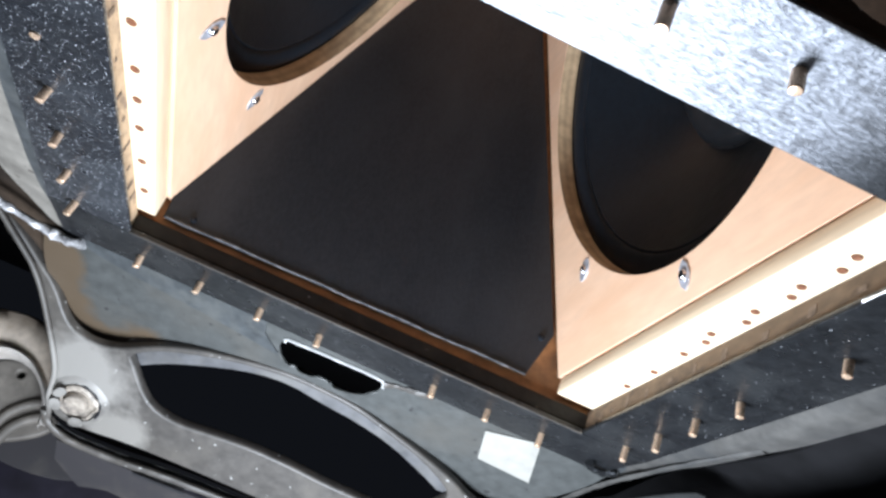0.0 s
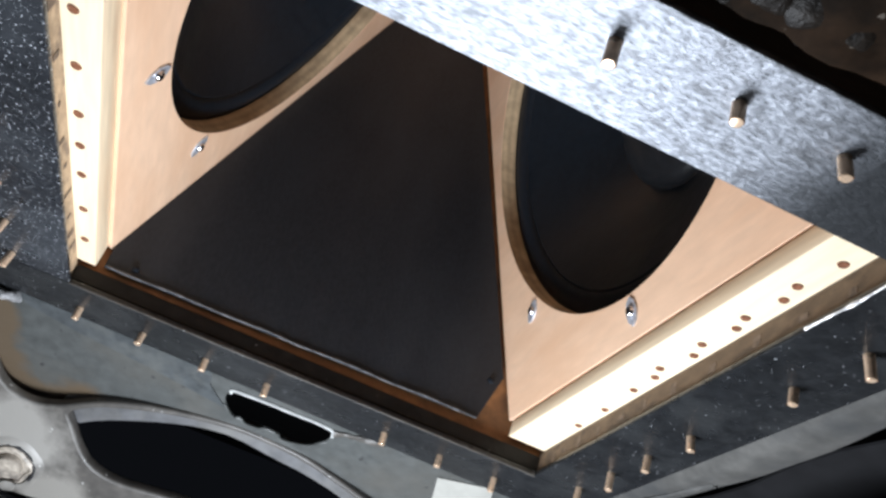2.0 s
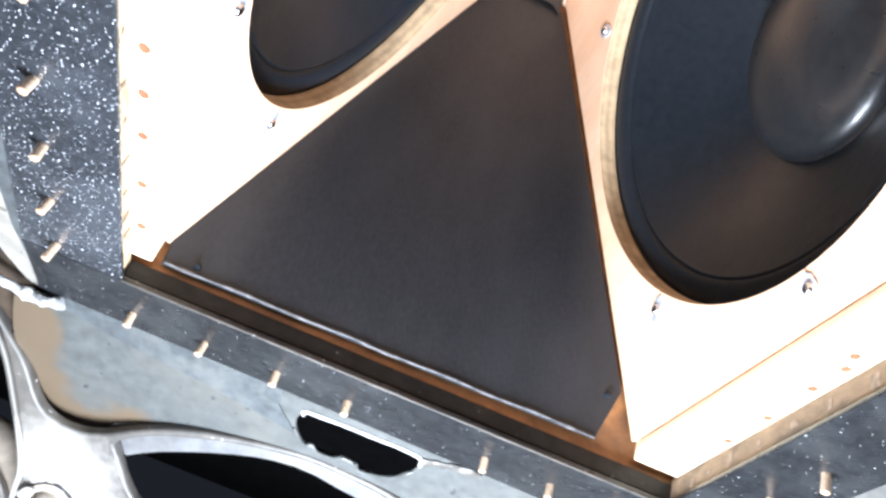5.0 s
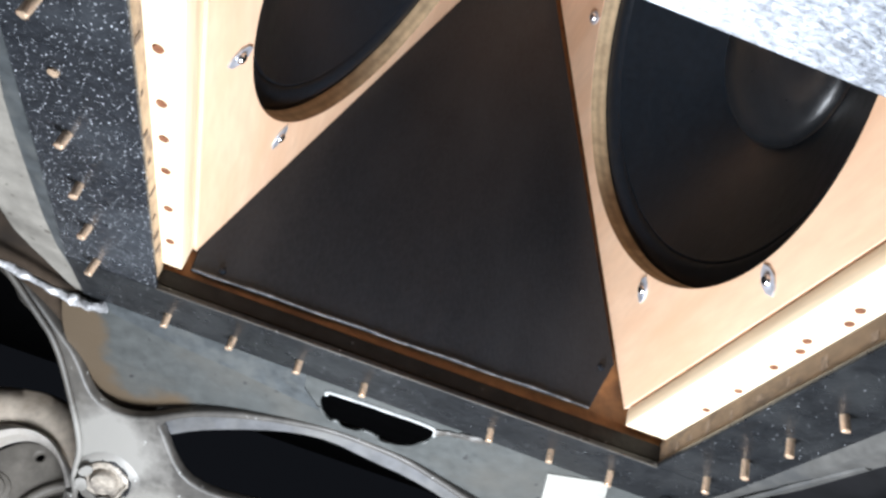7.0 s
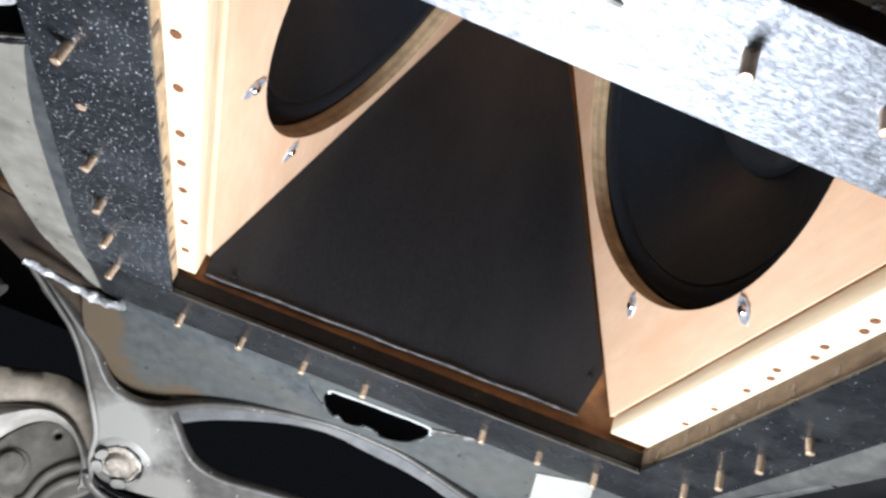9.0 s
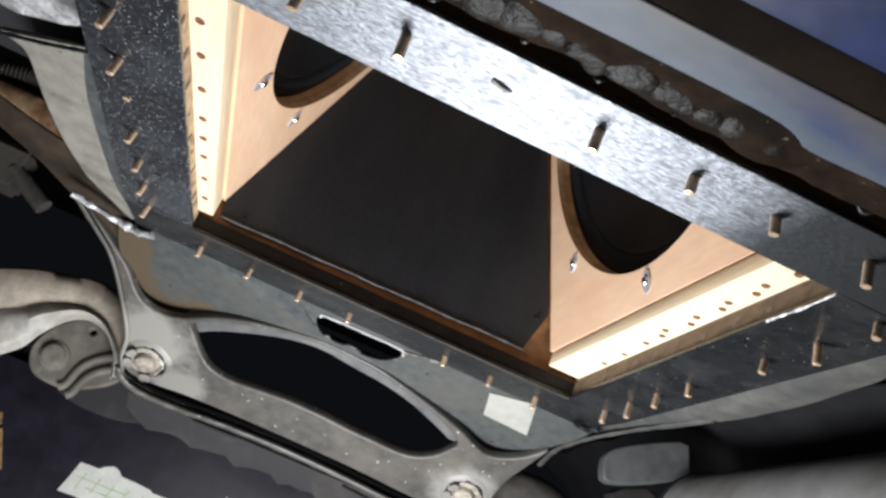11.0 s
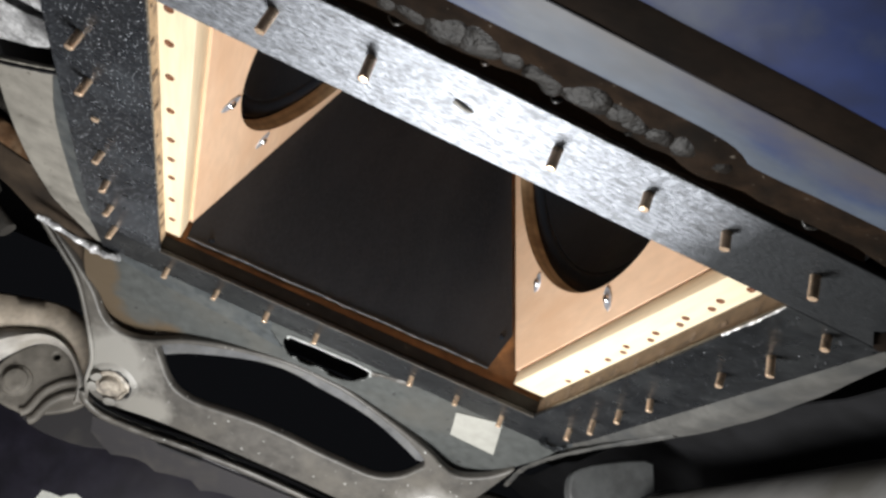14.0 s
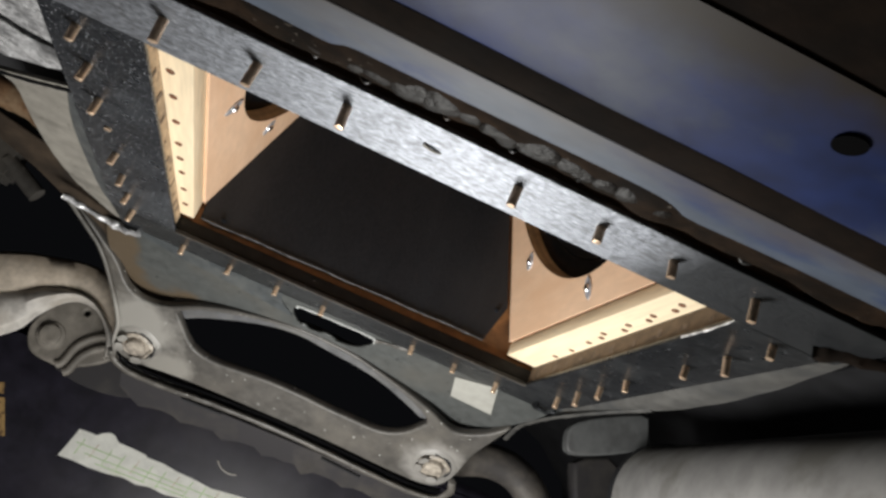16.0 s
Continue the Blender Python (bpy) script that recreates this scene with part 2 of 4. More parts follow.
def part(name, shape, mat, parent, label="", smooth=True, local=False):
    """One mesh object under a thing; shape is a bmesh or a mesh in world places, unless local."""
    if isinstance(shape, bmesh.types.BMesh):
        mesh = bpy.data.meshes.new(name)
        bmesh.ops.recalc_face_normals(shape, faces=shape.faces)
        shape.to_mesh(mesh)
        shape.free()
    else:
        mesh = shape
    mesh.materials.clear()
    mesh.materials.append(mat)
    for p in mesh.polygons:
        p.use_smooth = smooth
    if smooth:
        mesh.set_sharp_from_angle(angle=radians(38))
    ob = new(name, mesh)
    if parent:
        ob.parent = parent
        if not local:
            top = parent
            shift = Vector()
            while top:
                shift += top.location
                top = top.parent
            ob.location = -shift
    return tagged(ob, label)


def block(x0, x1, y0, y1, z0, z1, bevel=0.0015):
    bm = bmesh.new()
    bmesh.ops.create_cube(bm, size=1)
    for v in bm.verts:
        v.co = ((x0 + x1) / 2 + v.co.x * (x1 - x0), (y0 + y1) / 2 + v.co.y * (y1 - y0), (z0 + z1) / 2 + v.co.z * (z1 - z0))
    if bevel:
        bmesh.ops.bevel(bm, geom=bm.edges[:], offset=bevel, segments=2, affect="EDGES")
    return bm


def smooth_loop(points, times=2):
    """Rounds a closed outline by cutting its corners."""
    for _ in range(times):
        out = []
        for a, b in zip(points, points[1:] + points[:1]):
            out += [(a[0] * 0.75 + b[0] * 0.25, a[1] * 0.75 + b[1] * 0.25), (a[0] * 0.25 + b[0] * 0.75, a[1] * 0.25 + b[1] * 0.75)]
        points = out
    return points


def plate(loops, thick, m=Matrix(), bevel=0.0008):
    """A flat plate with the outline loops[0] and holes, edges rounded; the mid plane lies in m's xy."""
    curve = bpy.data.curves.new("outline", "CURVE")
    curve.dimensions, curve.fill_mode = "2D", "BOTH"
    curve.extrude, curve.bevel_depth, curve.bevel_resolution, curve.offset = thick / 2 - bevel, bevel, 1 if bevel < 0.002 else 3, -bevel
    for points in loops:
        s = curve.splines.new("POLY")
        s.points.add(len(points) - 1)
        for p, (x, y) in zip(s.points, points):
            p.co = (x, y, 0, 1)
        s.use_cyclic_u = True
    holder = bpy.data.objects.new("outline", curve)
    mesh = bpy.data.meshes.new_from_object(holder)
    bpy.data.objects.remove(holder)
    bpy.data.curves.remove(curve)
    mesh.transform(m)
    return mesh


def circle(cx, cy, r, n=96, ry=None):
    return [(cx + r * math.cos(2 * math.pi * i / n), cy + (ry or r) * math.sin(2 * math.pi * i / n)) for i in range(n)]


def lathe(profile, m=Matrix(), n=64, wobble=0.0):
    """Turns a profile of (radius, height) about m's z axis."""
    bm = bmesh.new()
    rows = []
    for r, z in profile:
        if r < 1e-6:
            rows.append([bm.verts.new(m @ Vector((0, 0, z)))])
        else:
            rows.append([bm.verts.new(m @ Vector((r * (1 + wobble * math.sin(5 * a + z * 90)) * math.cos(a), r * math.sin(a), z)))
                         for a in [2 * math.pi * i / n for i in range(n)]])
    for a, b in zip(rows, rows[1:]):
        for i in range(n):
            j = (i + 1) % n
            if len(a) == 1:
                bm.faces.new((a[0], b[i], b[j]))
            elif len(b) == 1:
                bm.faces.new((a[i], b[0], a[j]))
            else:
                bm.faces.new((a[i], b[i], b[j], a[j]))
    return bm


def spline(points, steps=8):
    """A smooth line through the points."""
    pts = [Vector(p) for p in points]
    pts = [pts[0] * 2 - pts[1]] + pts + [pts[-1] * 2 - pts[-2]]
    out = []
    for p0, p1, p2, p3 in zip(pts, pts[1:], pts[2:], pts[3:]):
        for i in range(steps):
            t = i / steps
            out.append(0.5 * (2 * p1 + (p2 - p0) * t + (2 * p0 - 5 * p1 + 4 * p2 - p3) * t * t + (3 * p1 - p0 - 3 * p2 + p3) * t ** 3))
    return out + [pts[-2]]


def tube(points, radius, n=14, steps=8, flat=1.0, rough=0.0, up=(0, 0, 1)):
    """A rod along a smooth line; radius is a number or a function of 0..1; flat squeezes it along up; rough makes it lumpy."""
    line = spline(points, steps)
    bm = bmesh.new()
    rings = []
    for i, p in enumerate(line):
        along = (line[min(i + 1, len(line) - 1)] - line[max(i - 1, 0)]).normalized()
        side = along.cross(Vector(up)).normalized()
        top = side.cross(along)
        f = i / (len(line) - 1)
        r = radius(f) if callable(radius) else radius
        ring = []
        for k in range(n):
            a = 2 * math.pi * k / n
            q = p + side * r * math.cos(a) + top * r * flat * math.sin(a)
            if rough:
                q += (q - p).normalized() * rough * noise.noise(q * 130)
            ring.append(bm.verts.new(q))
        rings.append(ring)
    for a, b in zip(rings, rings[1:]):
        for k in range(n):
            bm.faces.new((a[k], a[(k + 1) % n], b[(k + 1) % n], b[k]))
    bm.faces.new(rings[0][::-1])
    bm.faces.new(rings[-1])
    return bm


def sweep(section, y0, y1, n=30, lump=0.0, freq=40.0, axis="y", thick=0.0):
    """An open section of (across, z) run along an axis; lump makes it uneven; thick folds it back to a sheet with two sides."""
    if thick:
        section = section + [(a, z + thick) for a, z in reversed(section)] + section[:1]
    bm = bmesh.new()
    rows = []
    for i in range(n + 1):
        y = y0 + (y1 - y0) * i / n
        row = []
        for a, z in section:
            p = Vector((a, y, z)) if axis == "y" else Vector((y, a, z))
            if lump:
                p += Vector((0.5, 0.5, 1)) * lump * noise.noise(p * freq)
            row.append(bm.verts.new(p))
        rows.append(row)
    for a, b in zip(rows, rows[1:]):
        for i in range(len(section) - 1):
            bm.faces.new((a[i], a[i + 1], b[i + 1], b[i]))
    bmesh.ops.remove_doubles(bm, verts=bm.verts, dist=1e-6)
    return bm


def frame_of(origin, across, upward):
    """A pose with x along across and y along upward."""
    x = Vector(across).normalized()
    z = x.cross(Vector(upward)).normalized()
    m = Matrix((x, z.cross(x), z)).transposed().to_4x4()
    return Matrix.Translation(origin) @ m


# ---- ground and closing surfaces ----
H = 0.45
part("ground", block(-6, 6, -6, 6, -0.45, -0.4, 0), CONCRETE, None, smooth=False)
tagged(bpy.data.objects["ground"], "grey concrete garage floor under the car", "floor", kind="structure")
part("ceiling", block(-1.6, 1.6, -1.8, 2.2, 1.0, 1.03, 0), DARK, None, smooth=False)
tagged(bpy.data.objects["ceiling"], "dark underside of the car body above", "car underbody", kind="structure")

# ---- steel frame screwed round the opening ----
steel = thing("steel_frame", "black painted steel frame with protruding screw tips round an opening", "steel frame", at=(0, -0.19, H))
Z = pose(0, 0, H + 0.002)
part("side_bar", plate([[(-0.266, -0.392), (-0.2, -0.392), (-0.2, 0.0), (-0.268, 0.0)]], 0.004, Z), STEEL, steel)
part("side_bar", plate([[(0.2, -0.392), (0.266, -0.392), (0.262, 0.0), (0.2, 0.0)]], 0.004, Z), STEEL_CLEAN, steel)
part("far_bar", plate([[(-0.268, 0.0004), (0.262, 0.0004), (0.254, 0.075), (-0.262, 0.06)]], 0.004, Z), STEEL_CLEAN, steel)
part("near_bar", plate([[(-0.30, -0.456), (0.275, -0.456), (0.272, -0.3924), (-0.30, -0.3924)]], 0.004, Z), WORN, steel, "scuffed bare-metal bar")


part("inner_edge_line", tube([(-0.2, 0.0008, H + 0.0002), (-0.05, 0.0008, H + 0.0002), (0.1, 0.0008, H + 0.0002), (0.2, 0.0008, H + 0.0002)], 0.0007, 8, 16, rough=0.0006), CAST, steel, "paler line along the inner edge")


def screw_shape(length, seed):
    rnd = random.Random(seed)
    profile = [(0.0029, 0.0)]
    turns = int(length / 0.0016)
    for i in range(turns):
        z = -length * (i + 0.5) / turns
        profile += [(0.0030, z), (0.0027, z - 0.0007)]
    profile += [(0.0029, -length + 0.0006), (0.0024, -length), (0.0, -length - 0.0003)]
    return lathe(profile, n=12)


tips = [(x, 0.041) for x in (-0.192, -0.139, -0.085, -0.031, 0.076, 0.128, 0.18)]
tips += [(x, -0.432) for x in (-0.185, -0.131, -0.078, 0.028, 0.082, 0.13, 0.186)]
tips += [(-0.243, y) for y in (-0.375, -0.325, -0.272, -0.167, -0.114, -0.062, -0.012)]
tips += [(0.235, y) for y in (-0.013, -0.066, -0.119, -0.172, -0.273, -0.329, -0.382)]
shapes = []
for length in (0.0105, 0.0125, 0.0145):
    bm = screw_shape(length, 1)
    mesh = bpy.data.meshes.new("screw")
    bmesh.ops.recalc_face_normals(bm, faces=bm.faces)
    bm.to_mesh(mesh)
    bm.free()
    shapes.append(mesh)
rnd = random.Random(4)
for x, y in tips:
    screw = part("screw", rnd.choice(shapes), ZINC, steel, local=True)
    screw.location = Vector((x, y, H)) - steel.location
    screw.rotation_euler = (rnd.uniform(-0.09, 0.09), rnd.uniform(-0.09, 0.09), rnd.uniform(0, 6))
part("bolt_stub", tube([(-0.031, -0.431, H), (-0.026, -0.43, H - 0.0015), (-0.020, -0.428, H)], 0.002, 8, rough=0.001, flat=0.5), DIRTY, steel, "rusty cut-off bolt")
part("bolt_stub", lathe([(0.003, 0.001), (0.003, -0.0015), (0, -0.002)], pose(-0.243, -0.22, H), 8), ZINC, steel)
part("weld_bead", tube([(0.1995, -0.325, H + 0.0008), (0.2, -0.36, H + 0.0004), (0.1995, -0.39, H + 0.0008)], 0.0007, 8, 10, rough=0.0007), SPATTER, steel, "bright weld bead", smooth=True)

# ---- wooden speaker box in the opening ----
box_top = 0.93
box = thing("speaker_box", "pale plywood speaker box with two slanted baffles facing each other", "speaker box", at=(0, -0.19, H + 0.01))
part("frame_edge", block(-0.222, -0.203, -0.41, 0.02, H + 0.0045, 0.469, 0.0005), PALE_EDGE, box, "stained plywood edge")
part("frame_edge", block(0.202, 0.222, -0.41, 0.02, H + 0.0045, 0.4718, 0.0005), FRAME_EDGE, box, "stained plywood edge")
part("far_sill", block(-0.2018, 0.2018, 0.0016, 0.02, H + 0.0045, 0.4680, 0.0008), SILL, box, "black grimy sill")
for x0, x1, x2, x3, z0, z1 in ((-0.222, -0.189, -0.178, -0.222, 0.4695, 0.4965), (0.169, 0.222, 0.222, 0.178, 0.4722, 0.4865)):
    run = [(x0, -0.0025), (x1, -0.0025), (x2, -0.409), (x3, -0.409)]
    part("batten", plate([run], z1 - z0, pose(0, 0, (z1 + z0) / 2), 0.001), PINE, box)
    inner = (x1, x2) if x1 < 0 else (x0, x3)
    lean = -0.003 if x1 < 0 else 0.003
    strip = [(inner[0] + lean, -0.003), (inner[1] + lean, -0.408), (inner[1] + 4 * lean, -0.408), (inner[0] + 4 * lean, -0.003)]
    part("glue_seam", plate([strip], 0.004, pose(0, 0, z1 + 0.0021), 0.0004), GLUE, box, "orange-brown glue line")
part("far_wall", block(-0.23, 0.22, 0.0055, 0.02, 0.4685, box_top, 0), BROWN, box, "orange-brown stained plywood wall")
part("near_wall", block(-0.23, 0.22, -0.425, -0.41, H + 0.0045, box_top, 0), PLY, box)
part("top_board", block(-0.12, 0.11, -0.41, 0.005, 0.921, 0.936, 0), PLY, box)
HOLE_R, THICK = 0.1835, 0.0135
for sx, x0, z0, k, cy, cz in ((1, 0.168, 0.4872, 0.334, -0.1955, 0.693), (-1, -0.1865, 0.4892, 0.338, -0.2, 0.7045)):
    slope = Vector((-sx * k, 0, 1)).normalized()
    m = frame_of((x0, 0, z0), (-0.025, 1, 0), slope)          # x along the car, y up the slope
    outward = 1 if (m.to_3x3() @ Vector((0, 0, 1))).x * sx > 0 else -1
    up = 0.4335 * math.hypot(1, k)
    cv = (cz - z0) * math.hypot(1, k)
    sheet = m @ Matrix.Translation((0, 0, outward * THICK / 2))
    part("baffle", plate([[(-0.409, 0.001), (0.003, 0.001), (0.003, up), (-0.409, up)], circle(cy, cv, HOLE_R + 0.0004)], THICK, sheet, 0.0004), PLY, box)
    axis = m @ Matrix.Translation((cy, cv, 0)) @ (Matrix() if outward == 1 else Matrix.Rotation(math.pi, 4, "Y"))
    ring = part("cutout_edge", lathe([(HOLE_R + 0.0003, 0.0004), (HOLE_R, 0.001), (HOLE_R, THICK + 0.0015), (HOLE_R + 0.003, THICK + 0.0015)], n=96), PLY_EDGE, box, "layered plywood edge of the round cut-out", local=True)
    ring.matrix_basis = Matrix.Translation(-Vector(box.location)) @ axis
    # bolts round the cut-out
    for i in range(8):
        a = math.pi / 4 * i
        at = axis @ Matrix.Translation((0.197 * math.cos(a), 0.197 * math.sin(a), 0)) @ Matrix.Rotation(a, 4, "Z")
        q = at.translation
        if q.y > -0.014 or q.y < -0.39:
            continue
        part("tee_nut", plate([[(0.011, 0), (0.007, 0.0045), (0, 0.0065), (-0.007, 0.0045), (-0.011, 0), (-0.007, -0.0045), (0, -0.0065), (0.007, -0.0045)]], 0.0014, at @ Matrix.Translation((0, 0, -0.0006)), 0.0003), NUT, box, "bright steel tee nut with a screw")
        part("screw_end", lathe([(0.0040, -0.001), (0.0038, -0.0025), (0.0028, -0.0035), (0.0, -0.0038)], at, 12), CHROME, box)
    # loudspeaker behind the cut-out
    speaker = thing("loudspeaker", "large black bass loudspeaker with rubber surround behind a plywood baffle", "loudspeaker", "bass speakers", at=axis @ Vector((0, 0, THICK + 0.01)))
    d = THICK + 0.002
    part("basket", lathe([(0.205, d + 0.0005), (0.205, d + 0.01), (0.17, d + 0.02), (0.10, d + 0.1), (0.09, d + 0.15), (0, d + 0.15)], axis), RUBBER, speaker)
    part("gasket", lathe([(0.204, d), (0.188, d), (0.184, d + 0.002), (0.183, d + 0.006)], axis, 96), RUBBER, speaker)
    roll = [(0.186 - 0.0105 * (1 - math.cos(math.pi * i / 10)), d + 0.005 - 0.006 * math.sin(math.pi * i / 10)) for i in range(11)]
    part("surround", lathe(roll, axis, 96), RUBBER, speaker, "rolled black rubber surround")
    part("cone", lathe([(0.166, d + 0.005), (0.163, d + 0.0035), (0.160, d + 0.006), (0.12, d + 0.03), (0.085, d + 0.052), (0.05, d + 0.07)], axis, 96), CONE, speaker)
    part("dust_cap", lathe([(0.076, d + 0.0565)] + [(0.074 * math.cos(a), d + 0.056 - 0.022 * math.sin(a)) for a in [math.pi / 2 * i / 10 for i in range(11)]], axis, 72), DOME, speaker)

panel = thing("black_panel", "black cloth-covered trapezoid panel with a clipped corner and frayed lower edge", "panel", at=(0, 0.002, 0.478))
PX = frame_of((0, 0.0026, 0), (1, 0, 0), (0, 0, 1))
part("panel_face", plate([[(-0.184, 0.474), (0.139, 0.478), (0.153, 0.522), (0.024, 0.905), (-0.004, 0.918), (-0.041, 0.918), (-0.1855, 0.493)]], 0.004, PX, 0.001), FELT, panel)
part("frayed_edge", tube([(-0.182 + 0.32 * i / 12, -0.0002, 0.4742 + 0.0036 * i / 12 + 0.0005 * math.sin(i * 4)) for i in range(13)], 0.0009, 8, 4, rough=0.0012), material("frayed_grey_edge", (0.09, 0.09, 0.095), 0.5, scale=150, vary=0.6), panel, "frayed pale grey lower edge")
part("corner_flap", plate([[(-0.040, -0.012), (-0.034, 0.0), (0.020, 0.0), (0.021, -0.024), (0.012, -0.016), (-0.02, -0.012)]], 0.0016, frame_of((0, -0.0085, 0.9185), (1, 0, 0), (0, -0.35, 1)), 0.0004), DOME, panel, "shiny folded top edge")
for x, z in ((-0.162, 0.4815), (0.1425, 0.515)):
    part("tack", lathe([(0.003, 0), (0.0025, -0.002), (0, -0.003)], frame_of((x, 0.0006, z), (1, 0, 0), (0, 0, 1)) @ Matrix.Rotation(math.pi, 4, "X"), 10), RUBBER, panel)

# screw holes in the battens and stamps on the plywood edge
for i, y in enumerate((-0.37, -0.336, -0.298, -0.255, -0.212, -0.18, -0.147, -0.103, -0.059)):
    part("screw_hole", lathe([(0.0034, 0.0004), (0.003, -0.0004), (0.0016, -0.0002), (0, 0.0)], pose(-0.1965, y * 1.025 + 0.019, 0.4692), 10), HOLE, box, "dark countersunk screw hole")
for x, y in ((0.184, -0.37), (0.181, -0.342), (0.184, -0.328), (0.181, -0.301), (0.184, -0.289), (0.181, -0.261), (0.185, -0.247), (0.18, -0.218), (0.184, -0.206), (0.184, -0.18), (0.186, -0.138), (0.186, -0.098)):
    part("screw_hole", lathe([(0.0031, 0.0004), (0.0027, -0.0004), (0.0014, -0.0002), (0, 0.0)], pose(x * 1.036 + 0.0045, y * 1.036 + 0.027, 0.4719), 10), HOLE, box, "dark countersunk screw hole")
rnd = random.Random(8)
for sx in (-1, 1):
    for y in (-0.37, -0.336, -0.298, -0.257, -0.215, -0.179, -0.15, -0.115, -0.085, -0.06, -0.04):
        x = -0.2029 if sx < 0 else 0.2017
        w = rnd.uniform(0.003, 0.007)
        part("ink_stamp", block(x, x + 0.0003, y + 0.012 * (sx > 0), y + 0.012 * (sx > 0) + w, rnd.uniform(0.457, 0.461), rnd.uniform(0.462, 0.4675), 0), PENCIL, box, "dark smudged stamp", smooth=False)

# ---- body sheet metal round the frame ----
floor_pan = thing("floor_pan", "grey painted car floor sheet with a slot and rust stains", "car body panel", at=(0, 0.1, 0.45))
PAN = frame_of((0, 0.062, 0.4575), (1, 0, 0), (0, 1, -0.33))
rim = [(-0.2818, 0.0666), (-0.2658, 0.0928), (-0.2502, 0.1391), (-0.2303, 0.1521), (-0.2036, 0.1465), (-0.1731, 0.1189), (-0.1366, 0.0941), (-0.0929, 0.0782), (-0.044, 0.0680), (-0.0085, 0.0725), (0.0261, 0.0700), (0.0655, 0.0825), (0.1073, 0.1), (0.1521, 0.1218), (0.1826, 0.1449), (0.2002, 0.1471), (0.2219, 0.1277), (0.2344, 0.0986), (0.242, 0.0834)]
pan_edge = smooth_loop([(-0.283, 0.0)] + rim + [(0.262, 0.035), (0.264, 0.0)], 2)
slot = smooth_loop([(-0.060, 0.034), (-0.0545, 0.0225), (-0.008, 0.021), (0.035, 0.022), (0.040, 0.030), (0.038, 0.041), (0.0244, 0.058), (0.003, 0.0635), (-0.004, 0.057), (-0.0167, 0.0555), (-0.024, 0.062), (-0.035, 0.0615), (-0.040, 0.056), (-0.046, 0.059), (-0.056, 0.046)], 1)
part("sheet", plate([pan_edge, slot], 0.003, PAN, 0.001), GREY, floor_pan)
# Dark tube stands in for the shaded gap between sheet and subframe.
part("shadow_gap", tube([PAN @ Vector((x, y + 0.0015, 0.0025)) for x, y in rim], 0.0022, 8), DARK, floor_pan, "dark tube painted as the shadow gap along the rim")
part("overlap_sheet", plate([[(-0.262, 0.0), (-0.2372, 0.0186), (-0.1952, 0.0271), (-0.1344, 0.0345), (-0.058, 0.0480), (-0.0555, 0.0485), (-0.075, 0.0261), (-0.078, 0.004)]], 0.0012, PAN @ Matrix.Translation((0, 0, -0.0024)), 0.0003), GREY_DARK, floor_pan, "lapped darker edge of sheet")
WEB = frame_of((0, 0.062, 0.4695), (1, 0, 0), (0, 1, -0.36))
part("rusty_web", plate([[(-0.44, -0.075), (-0.3868, -0.0547), (-0.353, -0.0438), (-0.3428, -0.042), (-0.3231, -0.0151), (-0.2983, 0.0042), (-0.268, 0.0229), (-0.262, 0.040), (-0.280, 0.085), (-0.296, 0.090), (-0.3138, 0.068), (-0.3314, 0.0374), (-0.3694, 0.0027), (-0.44, -0.040)]], 0.003, WEB @ Matrix.Translation((0, 0, 0.001)), 0.001), GRIME, floor_pan, "brown grimy web of sheet")
part("slot_lip", tube([PAN @ Vector((x, y, -0.002)) for x, y in ((-0.056, 0.026), (-0.052, 0.0215), (-0.008, 0.0200), (0.035, 0.021), (0.041, 0.030))], 0.0015, 8, rough=0.0006), SLOT_LIP, floor_pan, "bright bent slot edge")
for line in (((-0.058, 0.044), (-0.047, 0.058), (-0.040, 0.055), (-0.034, 0.0605), (-0.023, 0.061), (-0.0154, 0.055)), ((-0.004, 0.056), (0.003, 0.0625), (0.0244, 0.057), (0.039, 0.040))):
    part("torn_edge", tube([PAN @ Vector((x, y, -0.0015)) for x, y in line], 0.0012, 8, rough=0.0014), GREY, floor_pan, "ragged torn slot edge")
part("seam_weld", tube([PAN @ Vector((x, y, -0.002)) for x, y in ((0.0404, 0.0247), (0.0524, 0.0212), (0.0693, 0.0162), (0.0857, 0.0154))], 0.0035, 8, rough=0.003, flat=0.5), CAST, floor_pan, "lumpy weld")
tape = thing("tape_patch", "pale square of masking tape stuck to the grey sheet", "tape", at=PAN @ Vector((0.175, 0.045, -0.003)))
part("tape_sheet", plate([[(0.1431, 0.0266), (0.1924, 0.0112), (0.2108, 0.0752), (0.1545, 0.0713)]], 0.001, PAN @ Matrix.Translation((0, 0, -0.0024)), 0.0002), TAPE, tape)

side_pan = thing("side_sheet", "grey painted sheet metal strip with dull dirt beside the steel frame", "car body panel", at=(-0.29, -0.1, H))
part("sheet", plate([smooth_loop([(-0.262, 0.072), (-0.2746, 0.0686), (-0.289, 0.0385), (-0.307, 0.0014), (-0.318, -0.0497), (-0.3228, -0.1045), (-0.3234, -0.1587), (-0.3219, -0.1995), (-0.326, -0.214), (-0.345, -0.219), (-0.328, -0.228), (-0.299, -0.241), (-0.262, -0.258)], 1)], 0.003, pose(0, 0, H + 0.0068), 0.001), DIRTY, side_pan)
part("grey_margin", plate([smooth_loop([(-0.2645, 0.045), (-0.262, -0.262), (-0.2712, -0.2605), (-0.281, -0.1865), (-0.2815, -0.12), (-0.279, -0.0166), (-0.268, 0.035)], 1)], 0.001, pose(0, 0, H + 0.0046), 0.0003), GREY_DARK, side_pan, "blue-grey bare margin")
